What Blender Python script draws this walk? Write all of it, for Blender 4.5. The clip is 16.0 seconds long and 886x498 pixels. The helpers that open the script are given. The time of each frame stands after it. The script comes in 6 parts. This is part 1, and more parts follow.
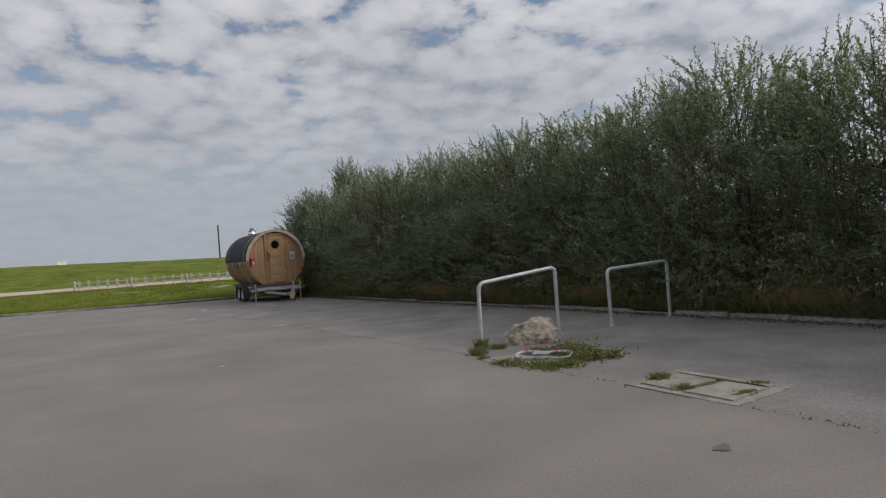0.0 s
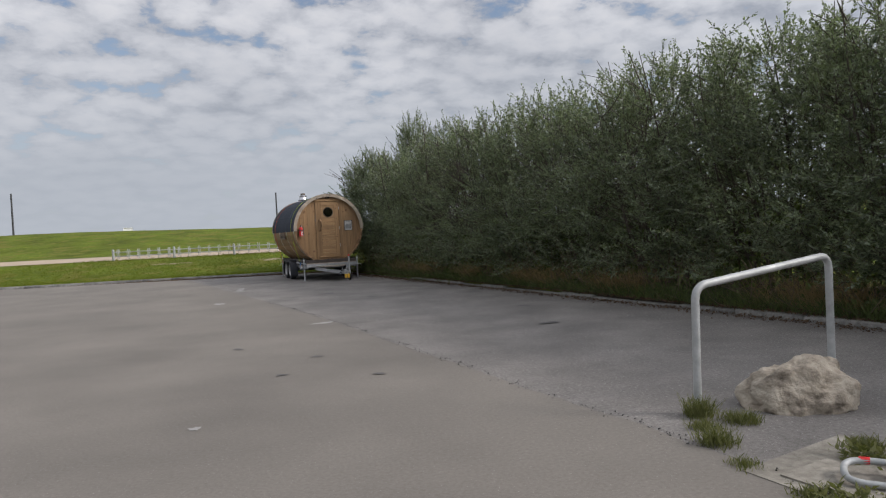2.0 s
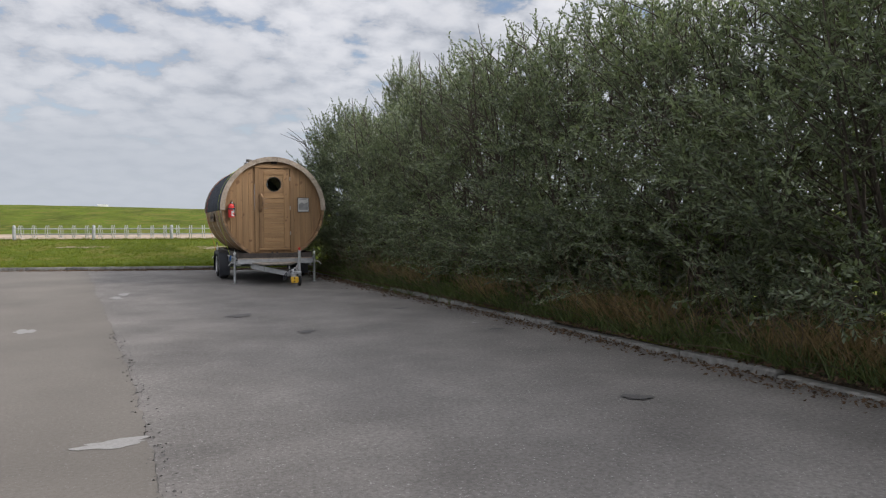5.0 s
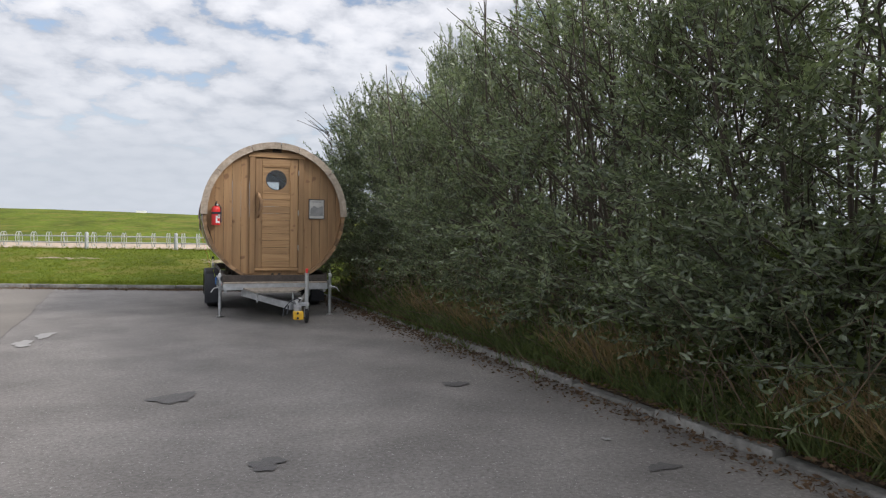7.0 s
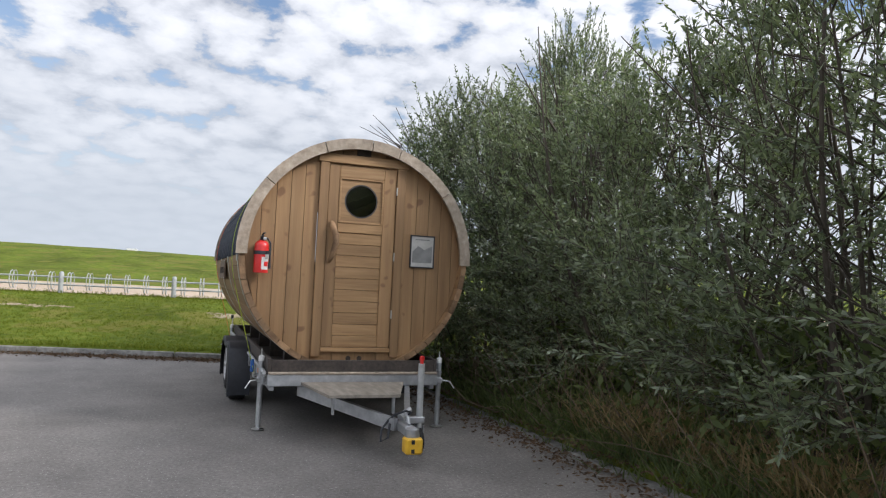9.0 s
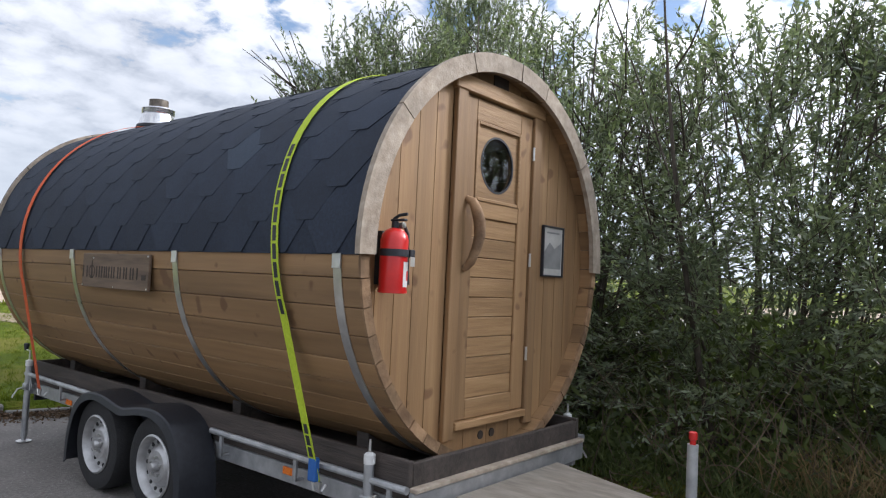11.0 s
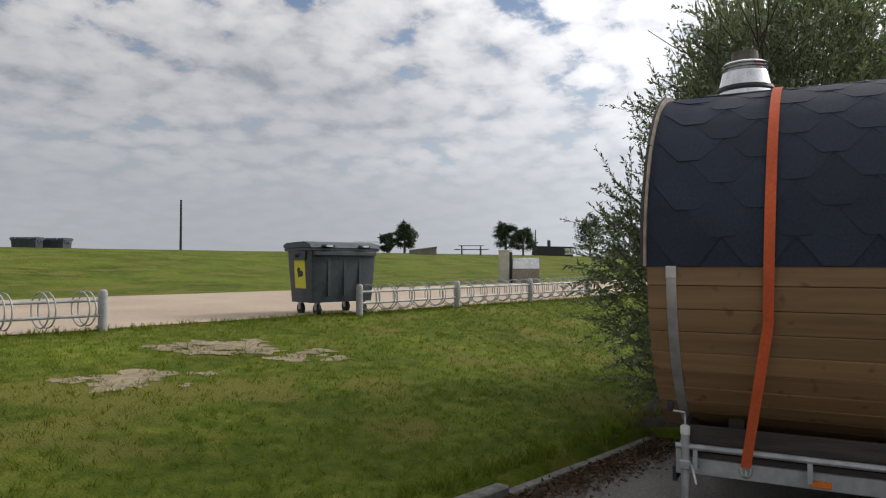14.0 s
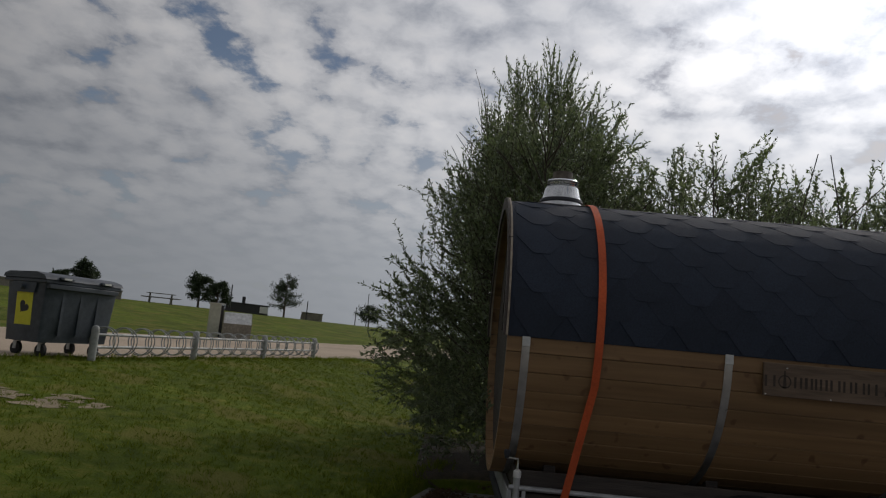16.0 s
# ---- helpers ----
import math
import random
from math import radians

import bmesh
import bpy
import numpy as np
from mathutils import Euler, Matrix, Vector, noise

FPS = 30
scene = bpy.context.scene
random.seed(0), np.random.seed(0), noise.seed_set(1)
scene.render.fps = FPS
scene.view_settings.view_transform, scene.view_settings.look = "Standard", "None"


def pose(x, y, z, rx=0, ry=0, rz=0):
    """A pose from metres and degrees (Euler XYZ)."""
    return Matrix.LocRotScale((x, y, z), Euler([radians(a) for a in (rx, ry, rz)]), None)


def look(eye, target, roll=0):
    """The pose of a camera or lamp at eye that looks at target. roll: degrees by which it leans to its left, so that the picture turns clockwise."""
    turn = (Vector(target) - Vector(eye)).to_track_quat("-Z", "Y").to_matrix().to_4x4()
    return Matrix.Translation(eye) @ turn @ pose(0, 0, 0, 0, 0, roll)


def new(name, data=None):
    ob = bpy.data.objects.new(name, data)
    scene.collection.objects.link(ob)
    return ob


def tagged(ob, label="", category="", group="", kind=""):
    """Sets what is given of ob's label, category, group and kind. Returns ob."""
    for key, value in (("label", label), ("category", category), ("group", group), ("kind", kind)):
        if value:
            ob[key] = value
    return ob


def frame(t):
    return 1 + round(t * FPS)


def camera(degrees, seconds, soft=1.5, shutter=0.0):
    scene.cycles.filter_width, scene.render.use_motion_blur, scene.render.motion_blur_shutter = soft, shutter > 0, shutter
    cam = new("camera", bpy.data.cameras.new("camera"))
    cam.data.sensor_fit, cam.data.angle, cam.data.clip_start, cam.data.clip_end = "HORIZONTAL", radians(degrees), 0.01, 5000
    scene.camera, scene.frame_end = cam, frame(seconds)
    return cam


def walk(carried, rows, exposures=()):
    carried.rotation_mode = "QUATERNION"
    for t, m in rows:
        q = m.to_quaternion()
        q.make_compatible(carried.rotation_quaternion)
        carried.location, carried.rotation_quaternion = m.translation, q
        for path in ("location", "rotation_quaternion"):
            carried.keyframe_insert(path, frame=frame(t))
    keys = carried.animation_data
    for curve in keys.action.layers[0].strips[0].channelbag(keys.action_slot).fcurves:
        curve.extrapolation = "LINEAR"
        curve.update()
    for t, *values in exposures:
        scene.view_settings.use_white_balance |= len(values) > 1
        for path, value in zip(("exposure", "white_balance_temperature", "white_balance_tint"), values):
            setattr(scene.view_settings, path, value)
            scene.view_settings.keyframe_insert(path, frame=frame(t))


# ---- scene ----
cam = camera(65.4, 16.0, soft=1.2)
PATH = [
    (0, (-6.278, -24.798, 1.266), (-5.352, -23.025, 1.279), -4.1),
    (0.5, (-5.836, -23.703, 1.266), (-4.863, -21.956, 1.210), -1.3),
    (1, (-5.468, -22.637, 1.259), (-4.513, -20.882, 1.182), -0.6),
    (1.5, (-5.171, -21.505, 1.271), (-4.390, -19.665, 1.213), -0.9),
    (2, (-4.919, -20.470, 1.280), (-4.154, -18.622, 1.228), -2.9),
    (2.5, (-4.622, -19.404, 1.265), (-3.828, -17.570, 1.173), -2.7),
    (3, (-4.176, -18.231, 1.224), (-3.388, -16.395, 1.128), -3.1),
    (3.5, (-3.767, -17.232, 1.185), (-2.976, -15.397, 1.111), -1.8),
    (3.7, (-3.612, -16.809, 1.167), (-2.827, -14.971, 1.081), -0.0),
    (5.8, (-1.911, -12.984, 1.196), (-1.131, -11.143, 1.144), -0.4),
    (6, (-1.791, -12.607, 1.197), (-1.030, -10.758, 1.146), -0.8),
    (6.5, (-1.505, -11.531, 1.205), (-0.784, -9.666, 1.139), -0.6),
    (7, (-1.286, -10.509, 1.226), (-0.604, -8.630, 1.188), 0.8),
    (7.5, (-1.195, -9.434, 1.232), (-0.571, -7.533, 1.248), 0.9),
    (8, (-1.209, -8.269, 1.276), (-0.698, -6.336, 1.320), 1.6),
    (8.2, (-1.234, -7.829, 1.279), (-0.748, -5.890, 1.345), 1.4),
    (10.3, (-2.609, -3.414, 1.396), (-1.269, -1.933, 1.491), 3.4),
    (10.5, (-2.764, -3.068, 1.401), (-1.352, -1.653, 1.483), 2.8),
    (11, (-3.102, -2.079, 1.396), (-1.555, -0.815, 1.490), 2.7),
    (11.5, (-3.473, -1.233, 1.428), (-1.891, -0.011, 1.478), 1.7),
    (12, (-3.901, -0.243, 1.415), (-2.293, 0.947, 1.436), 1.8),
    (12.5, (-4.247, 0.725, 1.437), (-2.539, 1.764, 1.412), 3.0),
    (13, (-4.560, 1.687, 1.440), (-2.880, 2.770, 1.358), 4.5),
    (13.5, (-4.784, 2.507, 1.462), (-2.983, 3.367, 1.342), 4.0),
    (14, (-4.840, 3.310, 1.501), (-3.057, 4.215, 1.545), -0.0),
    (14.5, (-5.055, 3.913, 1.520), (-3.247, 4.752, 1.680), -1.1),
    (15, (-5.285, 4.285, 1.509), (-3.360, 4.787, 1.717), -3.0),
    (15.2, (-5.441, 4.325, 1.461), (-3.469, 4.463, 1.743), -5.9),
    (15.5, (-5.585, 4.374, 1.473), (-3.592, 4.487, 1.596), -3.8),
    (16, (-5.552, 4.326, 1.419), (-3.570, 4.380, 1.681), 5.2),
]
walk(cam, [(r[0], look(*r[1:])) for r in PATH],
     exposures=[(0, 0.06, 6380, 13), (1.5, 0.26, 6380, 13), (3.5, 0.38, 6380, 13), (6, 0.66, 6420, 13), (7, 0.78, 6420, 13), (8.2, 0.76, 6350, 12), (10.3, 0.94, 6120, 13), (11, 0.94, 6090, 13), (12, 0.64, 6090, 13), (13, 0.54, 6300, 12), (13.5, 0.48, 6450, 12), (14, 0.12, 6600, 12), (14.5, -0.26, 6600, 12), (15.2, -0.56, 6600, 12), (16, -1.06, 6550, 12)])

# ---------------------------------------------------------------- sky and sun
SUN_AZ, SUN_EL = 124.0, 33.0          # degrees from +y towards +x, and above the horizon
SUN_DIR = Vector((math.sin(radians(SUN_AZ)) * math.cos(radians(SUN_EL)),
                  math.cos(radians(SUN_AZ)) * math.cos(radians(SUN_EL)), math.sin(radians(SUN_EL))))


def link(nt, a, b):
    nt.links.new(a, b)


def node(nt, kind, **props):
    n = nt.nodes.new(kind)
    for k, v in props.items():
        if k in n.inputs:
            n.inputs[k].default_value = v
    return n


def math_node(nt, op, a, b=None):
    n = nt.nodes.new("ShaderNodeMath")
    n.operation = op
    for i, v in enumerate((a, b)):
        if v is None:
            continue
        if isinstance(v, (int, float)):
            n.inputs[i].default_value = v
        else:
            link(nt, v, n.inputs[i])
    return n.outputs[0]


def ramp(nt, fac, stops):
    n = nt.nodes.new("ShaderNodeValToRGB")
    while len(n.color_ramp.elements) < len(stops):
        n.color_ramp.elements.new(0.5)
    for e, (p, c) in zip(n.color_ramp.elements, stops):
        e.position = p
        e.color = (*c, 1) if isinstance(c, tuple) else (c, c, c, 1)
    link(nt, fac, n.inputs[0])
    return n.outputs[0]


def mix(nt, fac, a, b, blend="MIX"):
    n = nt.nodes.new("ShaderNodeMix")
    n.data_type, n.blend_type = "RGBA", blend
    for sock, v in ((n.inputs[0], fac), (n.inputs[6], a), (n.inputs[7], b)):
        if isinstance(v, (int, float)):
            sock.default_value = v
        elif isinstance(v, tuple):
            sock.default_value = (*v, 1)
        else:
            link(nt, v, sock)
    return n.outputs[2]


def build_world():
    w = bpy.data.worlds.new("sky")
    scene.world = w
    w.use_nodes = True
    nt = w.node_tree
    bg = nt.nodes["Background"]
    sky = nt.nodes.new("ShaderNodeTexSky")
    sky.sky_type, sky.sun_disc = "NISHITA", False
    sky.sun_elevation, sky.sun_rotation = radians(SUN_EL), radians(SUN_AZ)
    clear = mix(nt, 1.0, sky.outputs[0], (SKY_BLUE, SKY_BLUE, SKY_BLUE), "MULTIPLY")
    co = nt.nodes.new("ShaderNodeTexCoord")
    sep = nt.nodes.new("ShaderNodeSeparateXYZ")
    link(nt, co.outputs["Generated"], sep.inputs[0])
    up = math_node(nt, "ADD", math_node(nt, "MAXIMUM", sep.outputs[2], 0.0), 0.26)
    flat = nt.nodes.new("ShaderNodeCombineXYZ")
    link(nt, math_node(nt, "DIVIDE", sep.outputs[0], up), flat.inputs[0])
    link(nt, math_node(nt, "DIVIDE", sep.outputs[1], up), flat.inputs[1])
    # a broken layer of small rounded clouds
    warp = node(nt, "ShaderNodeTexNoise", Scale=6.0, Detail=5.0, Roughness=0.6)
    link(nt, flat.outputs[0], warp.inputs["Vector"])
    push = nt.nodes.new("ShaderNodeVectorMath")
    push.operation = "MULTIPLY_ADD"
    link(nt, warp.outputs[1], push.inputs[0])
    push.inputs[1].default_value = (0.15, 0.15, 0.0)
    link(nt, flat.outputs[0], push.inputs[2])
    cell = node(nt, "ShaderNodeTexVoronoi", Scale=9.6, Smoothness=0.3)
    cell.feature = "SMOOTH_F1"
    cell.voronoi_dimensions = "2D"
    link(nt, push.outputs[0], cell.inputs["Vector"])
    big = node(nt, "ShaderNodeTexNoise", Scale=1.3, Detail=3.0, Roughness=0.5)
    link(nt, flat.outputs[0], big.inputs["Vector"])
    puff = node(nt, "ShaderNodeTexNoise", Scale=19.0, Detail=8.0, Roughness=0.60, Distortion=0.25)
    link(nt, flat.outputs[0], puff.inputs["Vector"])
    # thick in the middle of a puff, thin between the puffs
    thick = math_node(nt, "SUBTRACT", 1.0, cell.outputs["Distance"])
    thick = math_node(nt, "ADD", thick, math_node(nt, "MULTIPLY", math_node(nt, "SUBTRACT", puff.outputs[0], 0.5), 0.80))
    amount = math_node(nt, "ADD", thick, math_node(nt, "MULTIPLY", math_node(nt, "SUBTRACT", big.outputs[0], 0.5), 1.1))
    cover = ramp(nt, amount, [(0.20, 0.0), (0.40, 1.0)])
    body_shade = ramp(nt, thick, [(0.28, (0.46, 0.49, 0.545)), (0.50, (0.66, 0.682, 0.72)), (0.72, (0.82, 0.835, 0.86)), (0.95, (0.90, 0.905, 0.915))])
    body_shade = mix(nt, 1.0, body_shade, ramp(nt, big.outputs[0], [(0.35, (1.05, 1.05, 1.05)), (0.65, (0.76, 0.775, 0.80))]), "MULTIPLY")
    # the glow round the veiled sun
    dot = nt.nodes.new("ShaderNodeVectorMath")
    dot.operation = "DOT_PRODUCT"
    link(nt, co.outputs["Generated"], dot.inputs[0])
    dot.inputs[1].default_value = SUN_DIR
    near = math_node(nt, "MAXIMUM", dot.outputs["Value"], 0.0)
    glow = math_node(nt, "ADD", math_node(nt, "MULTIPLY", math_node(nt, "POWER", near, 3.0), 1.35),
                     math_node(nt, "MULTIPLY", math_node(nt, "POWER", near, 45.0), 2.3))
    gain = math_node(nt, "ADD", glow, 0.56)
    lit = nt.nodes.new("ShaderNodeVectorMath")
    lit.operation = "SCALE"
    link(nt, body_shade, lit.inputs[0])
    link(nt, gain, lit.inputs["Scale"])
    above = mix(nt, cover, clear, lit.outputs[0])
    # pale haze low over the sea
    haze = ramp(nt, sep.outputs[2], [(0.0, 0.97), (0.10, 0.86), (0.20, 0.42), (0.36, 0.0)])
    veil = nt.nodes.new("ShaderNodeVectorMath")
    veil.operation = "SCALE"
    veil.inputs[0].default_value = (0.525, 0.570, 0.618)
    link(nt, gain, veil.inputs["Scale"])
    final = mix(nt, haze, above, veil.outputs[0])
    link(nt, final, bg.inputs[0])
    bg.inputs[1].default_value = SKY_GAIN


SKY_BLUE, SKY_GAIN = 0.075, 1.2
build_world()
sun = new("sun", bpy.data.lights.new("sun", "SUN"))
sun.data.energy, sun.data.angle, sun.data.color = 1.8, radians(11), (1.0, 0.93, 0.84)
sun.matrix_basis = look((0, 0, 0), tuple(-SUN_DIR))


# ---------------------------------------------------------------- materials
def material(name, stops, rough=0.7, metal=0.0, scale=8.0, detail=6.0, stretch=(1, 1, 1), bump=0.2, bump_scale=None,
             piece=0.0, spot=None, distance=0.01, stain=0.0, stain_scale=1.2, coat=0.0, knots=0.0):
    """A surface with colour stops over noise, large stains, fine relief, and some difference from piece to piece."""
    m = bpy.data.materials.new(name)
    m.use_nodes = True
    nt = m.node_tree
    b = nt.nodes["Principled BSDF"]
    co = nt.nodes.new("ShaderNodeTexCoord")
    mp = nt.nodes.new("ShaderNodeMapping")
    mp.inputs["Scale"].default_value = stretch
    link(nt, co.outputs["Object"], mp.inputs[0])
    vec = mp.outputs[0]
    if piece:
        info = nt.nodes.new("ShaderNodeObjectInfo")
        shift = nt.nodes.new("ShaderNodeVectorMath")
        shift.operation = "ADD"
        far = nt.nodes.new("ShaderNodeCombineXYZ")
        for i, k in enumerate((37.0, 91.0, 53.0)):
            link(nt, math_node(nt, "MULTIPLY", info.outputs["Random"], k), far.inputs[i])
        link(nt, vec, shift.inputs[0])
        link(nt, far.outputs[0], shift.inputs[1])
        vec = shift.outputs[0]
    tex = node(nt, "ShaderNodeTexNoise", Scale=scale, Detail=detail, Roughness=0.6)
    link(nt, vec, tex.inputs["Vector"])
    col = ramp(nt, tex.outputs[0], stops)
    if stain:
        st = node(nt, "ShaderNodeTexNoise", Scale=stain_scale, Detail=5.0, Roughness=0.55)
        link(nt, vec, st.inputs["Vector"])
        lo, hi = 1 - stain, 1 + stain * 0.6
        col = mix(nt, 1.0, col, ramp(nt, st.outputs[0], [(0.3, (lo, lo, lo)), (0.7, (hi, hi, hi))]), "MULTIPLY")
    if spot:
        sp = node(nt, "ShaderNodeTexNoise", Scale=spot[0], Detail=2.0)
        link(nt, vec, sp.inputs["Vector"])
        col = mix(nt, ramp(nt, sp.outputs[0], [(spot[1], 0.0), (spot[1] + 0.05, 1.0)]), col, spot[2])
    if knots:
        kn = node(nt, "ShaderNodeTexNoise", Scale=knots, Detail=1.0)
        wide = nt.nodes.new("ShaderNodeVectorMath")
        wide.operation = "ADD"
        link(nt, co.outputs["Object"], wide.inputs[0])
        link(nt, far.outputs[0], wide.inputs[1])
        link(nt, wide.outputs[0], kn.inputs["Vector"])
        col = mix(nt, ramp(nt, kn.outputs[0], [(0.68, 0.0), (0.74, 0.75)]), col, (0.13, 0.062, 0.028))
    if piece:
        v = math_node(nt, "ADD", math_node(nt, "MULTIPLY", info.outputs["Random"], 2 * piece), 1 - piece)
        hs = nt.nodes.new("ShaderNodeHueSaturation")
        link(nt, v, hs.inputs["Value"])
        link(nt, col, hs.inputs["Color"])
        col = hs.outputs[0]
    link(nt, col, b.inputs["Base Color"])
    b.inputs["Metallic"].default_value = metal
    b.inputs["Coat Weight"].default_value = coat
    link(nt, math_node(nt, "ADD", math_node(nt, "MULTIPLY", tex.outputs[0], 0.25), rough - 0.125), b.inputs["Roughness"])
    if bump:
        bt = node(nt, "ShaderNodeTexNoise", Scale=bump_scale or scale * 3, Detail=5.0)
        link(nt, vec, bt.inputs["Vector"])
        bn = node(nt, "ShaderNodeBump", Strength=bump, Distance=distance)
        link(nt, bt.outputs[0], bn.inputs["Height"])
        link(nt, bn.outputs[0], b.inputs["Normal"])
    return m


def leaf_material(name, dark, light, gloss=0.45, see=0.3):
    m = bpy.data.materials.new(name)
    m.use_nodes = True
    nt = m.node_tree
    b = nt.nodes["Principled BSDF"]
    geo = nt.nodes.new("ShaderNodeNewGeometry")
    co = nt.nodes.new("ShaderNodeTexCoord")
    tex = node(nt, "ShaderNodeTexNoise", Scale=1.1, Detail=3.0)
    link(nt, co.outputs["Object"], tex.inputs["Vector"])
    f = math_node(nt, "ADD", math_node(nt, "MULTIPLY", geo.outputs["Random Per Island"], 0.6), math_node(nt, "MULTIPLY", tex.outputs[0], 0.5))
    col = ramp(nt, f, [(0.1, dark), (0.9, light)])
    link(nt, col, b.inputs["Base Color"])
    b.inputs["Roughness"].default_value = gloss
    tr = nt.nodes.new("ShaderNodeBsdfTranslucent")
    link(nt, mix(nt, 1.0, col, (1.35, 1.5, 0.75), "MULTIPLY"), tr.inputs[0])
    sh = nt.nodes.new("ShaderNodeMixShader")
    sh.inputs[0].default_value = see
    link(nt, b.outputs[0], sh.inputs[1])
    link(nt, tr.outputs[0], sh.inputs[2])
    link(nt, sh.outputs[0], nt.nodes["Material Output"].inputs[0])
    return m


ASPHALT_NEW = material("asphalt_smooth", [(0.25, (0.138, 0.122, 0.104)), (0.5, (0.178, 0.160, 0.138)), (0.75, (0.216, 0.196, 0.171))], 0.88, scale=42, detail=12, bump=0.5, bump_scale=150, stain=0.22, stain_scale=0.55, distance=0.005, spot=(75, 0.67, (0.29, 0.278, 0.262)))
ASPHALT_OLD = material("asphalt_worn", [(0.26, (0.114, 0.105, 0.096)), (0.5, (0.190, 0.175, 0.161)), (0.74, (0.258, 0.241, 0.225))], 0.86, scale=40, detail=12, bump=0.9, bump_scale=110, stain=0.30, stain_scale=1.1, distance=0.007, spot=(65, 0.66, (0.36, 0.345, 0.325)))
TAR = material("tar_patch", [(0.3, (0.06, 0.058, 0.058)), (0.7, (0.10, 0.097, 0.095))], 0.8, scale=40, bump=0.5)
OIL = material("oil_stain", [(0.3, (0.070, 0.066, 0.064)), (0.7, (0.125, 0.118, 0.113))], 0.75, scale=40, bump=0.5)
SCUFF = material("pale_scuff", [(0.3, (0.26, 0.25, 0.24)), (0.7, (0.36, 0.35, 0.33))], 0.85, scale=50, bump=0.4)
GRASS = material("lawn", [(0.25, (0.052, 0.080, 0.007)), (0.5, (0.106, 0.146, 0.013)), (0.75, (0.215, 0.208, 0.040))], 0.9, scale=5.5, detail=9, bump=1.0, bump_scale=45, stain=0.40, stain_scale=0.5, distance=0.03, spot=(0.8, 0.56, (0.150, 0.150, 0.030)))
MOSS = material("moss_and_soil", [(0.3, (0.040, 0.040, 0.018)), (0.5, (0.070, 0.078, 0.024)), (0.72, (0.150, 0.135, 0.075))], 0.95, scale=22, detail=9, bump=1.0, bump_scale=60, distance=0.02)
SAND = material("sandy_gravel", [(0.3, (0.36, 0.28, 0.20)), (0.7, (0.50, 0.40, 0.30))], 0.95, scale=30, bump=0.4, bump_scale=150, stain=0.15, stain_scale=0.5)
EARTH = material("bare_earth", [(0.3, (0.19, 0.155, 0.09)), (0.7, (0.36, 0.295, 0.195))], 0.95, scale=14, bump=0.7, bump_scale=60, stain=0.25, stain_scale=3)
CONCRETE = material("concrete", [(0.3, (0.185, 0.165, 0.135)), (0.7, (0.335, 0.31, 0.262))], 0.92, scale=18, bump=0.5, bump_scale=90, stain=0.25, stain_scale=3, piece=0.10)
KERB = material("kerb_concrete", [(0.3, (0.15, 0.145, 0.132)), (0.7, (0.29, 0.28, 0.26))], 0.9, scale=16, bump=0.6, bump_scale=80, stain=0.35, stain_scale=4, piece=0.15)
CEDAR = (0.25, (0.225, 0.127, 0.057)), (0.55, (0.285, 0.170, 0.078)), (0.80, (0.340, 0.211, 0.102))
WOOD_Y = material("cedar_staves", list(CEDAR), 0.62, scale=2.6, detail=7, stretch=(9, 0.5, 9), bump=0.12, bump_scale=14, piece=0.2, stain=0.3, stain_scale=0.8, knots=9.0)
WOOD_Z = material("cedar_boards", list(CEDAR), 0.62, scale=2.6, detail=7, stretch=(9, 9, 0.5), bump=0.12, bump_scale=14, piece=0.15, stain=0.26, stain_scale=0.9, knots=8.0)
WOOD_X = material("cedar_slats", [(0.3, (0.245, 0.140, 0.061)), (0.55, (0.345, 0.208, 0.096)), (0.78, (0.42, 0.270, 0.135))], 0.6, scale=5, detail=8, stretch=(0.55, 9, 9), bump=0.2, bump_scale=14, piece=0.12, stain=0.12)
WOOD_END = material("worn_end_grain", [(0.3, (0.16, 0.09, 0.045)), (0.7, (0.36, 0.23, 0.125))], 0.8, scale=9, bump=0.5, bump_scale=40, stain=0.45, stain_scale=5, piece=0.2)
WOOD_GREY = material("weathered_trim", [(0.3, (0.265, 0.21, 0.155)), (0.7, (0.44, 0.375, 0.30))], 0.75, scale=7, stretch=(3, 3, 3), bump=0.3, bump_scale=30, stain=0.25, stain_scale=3, piece=0.1)
BOARD_DARK = material("dark_timber", [(0.3, (0.035, 0.028, 0.024)), (0.7, (0.085, 0.068, 0.058))], 0.75, scale=6, stretch=(6, 0.6, 6), bump=0.4, bump_scale=20, stain=0.3, piece=0.12)
SIGNWOOD = material("aged_name_board", [(0.3, (0.105, 0.07, 0.045)), (0.7, (0.20, 0.14, 0.095))], 0.7, scale=5, stretch=(5, 0.6, 5), bump=0.3, stain=0.3, stain_scale=3)
BURNT = material("burnt_letters", [(0.3, (0.03, 0.022, 0.017)), (0.7, (0.06, 0.045, 0.036))], 0.8, bump=0.2)
SHINGLE = material("felt_shingle", [(0.3, (0.0135, 0.0195, 0.033)), (0.7, (0.029, 0.040, 0.064))], 0.88, scale=90, bump=0.6, bump_scale=320, piece=0.13, stain=0.15, stain_scale=4, distance=0.003)
PALE_SHINGLE = material("newer_felt_shingle", [(0.3, (0.024, 0.037, 0.058)), (0.7, (0.048, 0.066, 0.098))], 0.85, scale=90, bump=0.6, bump_scale=320, distance=0.003)
FELT = material("felt_base", [(0.3, (0.0135, 0.0195, 0.033)), (0.7, (0.029, 0.040, 0.064))], 0.9, scale=90, bump=0.5)
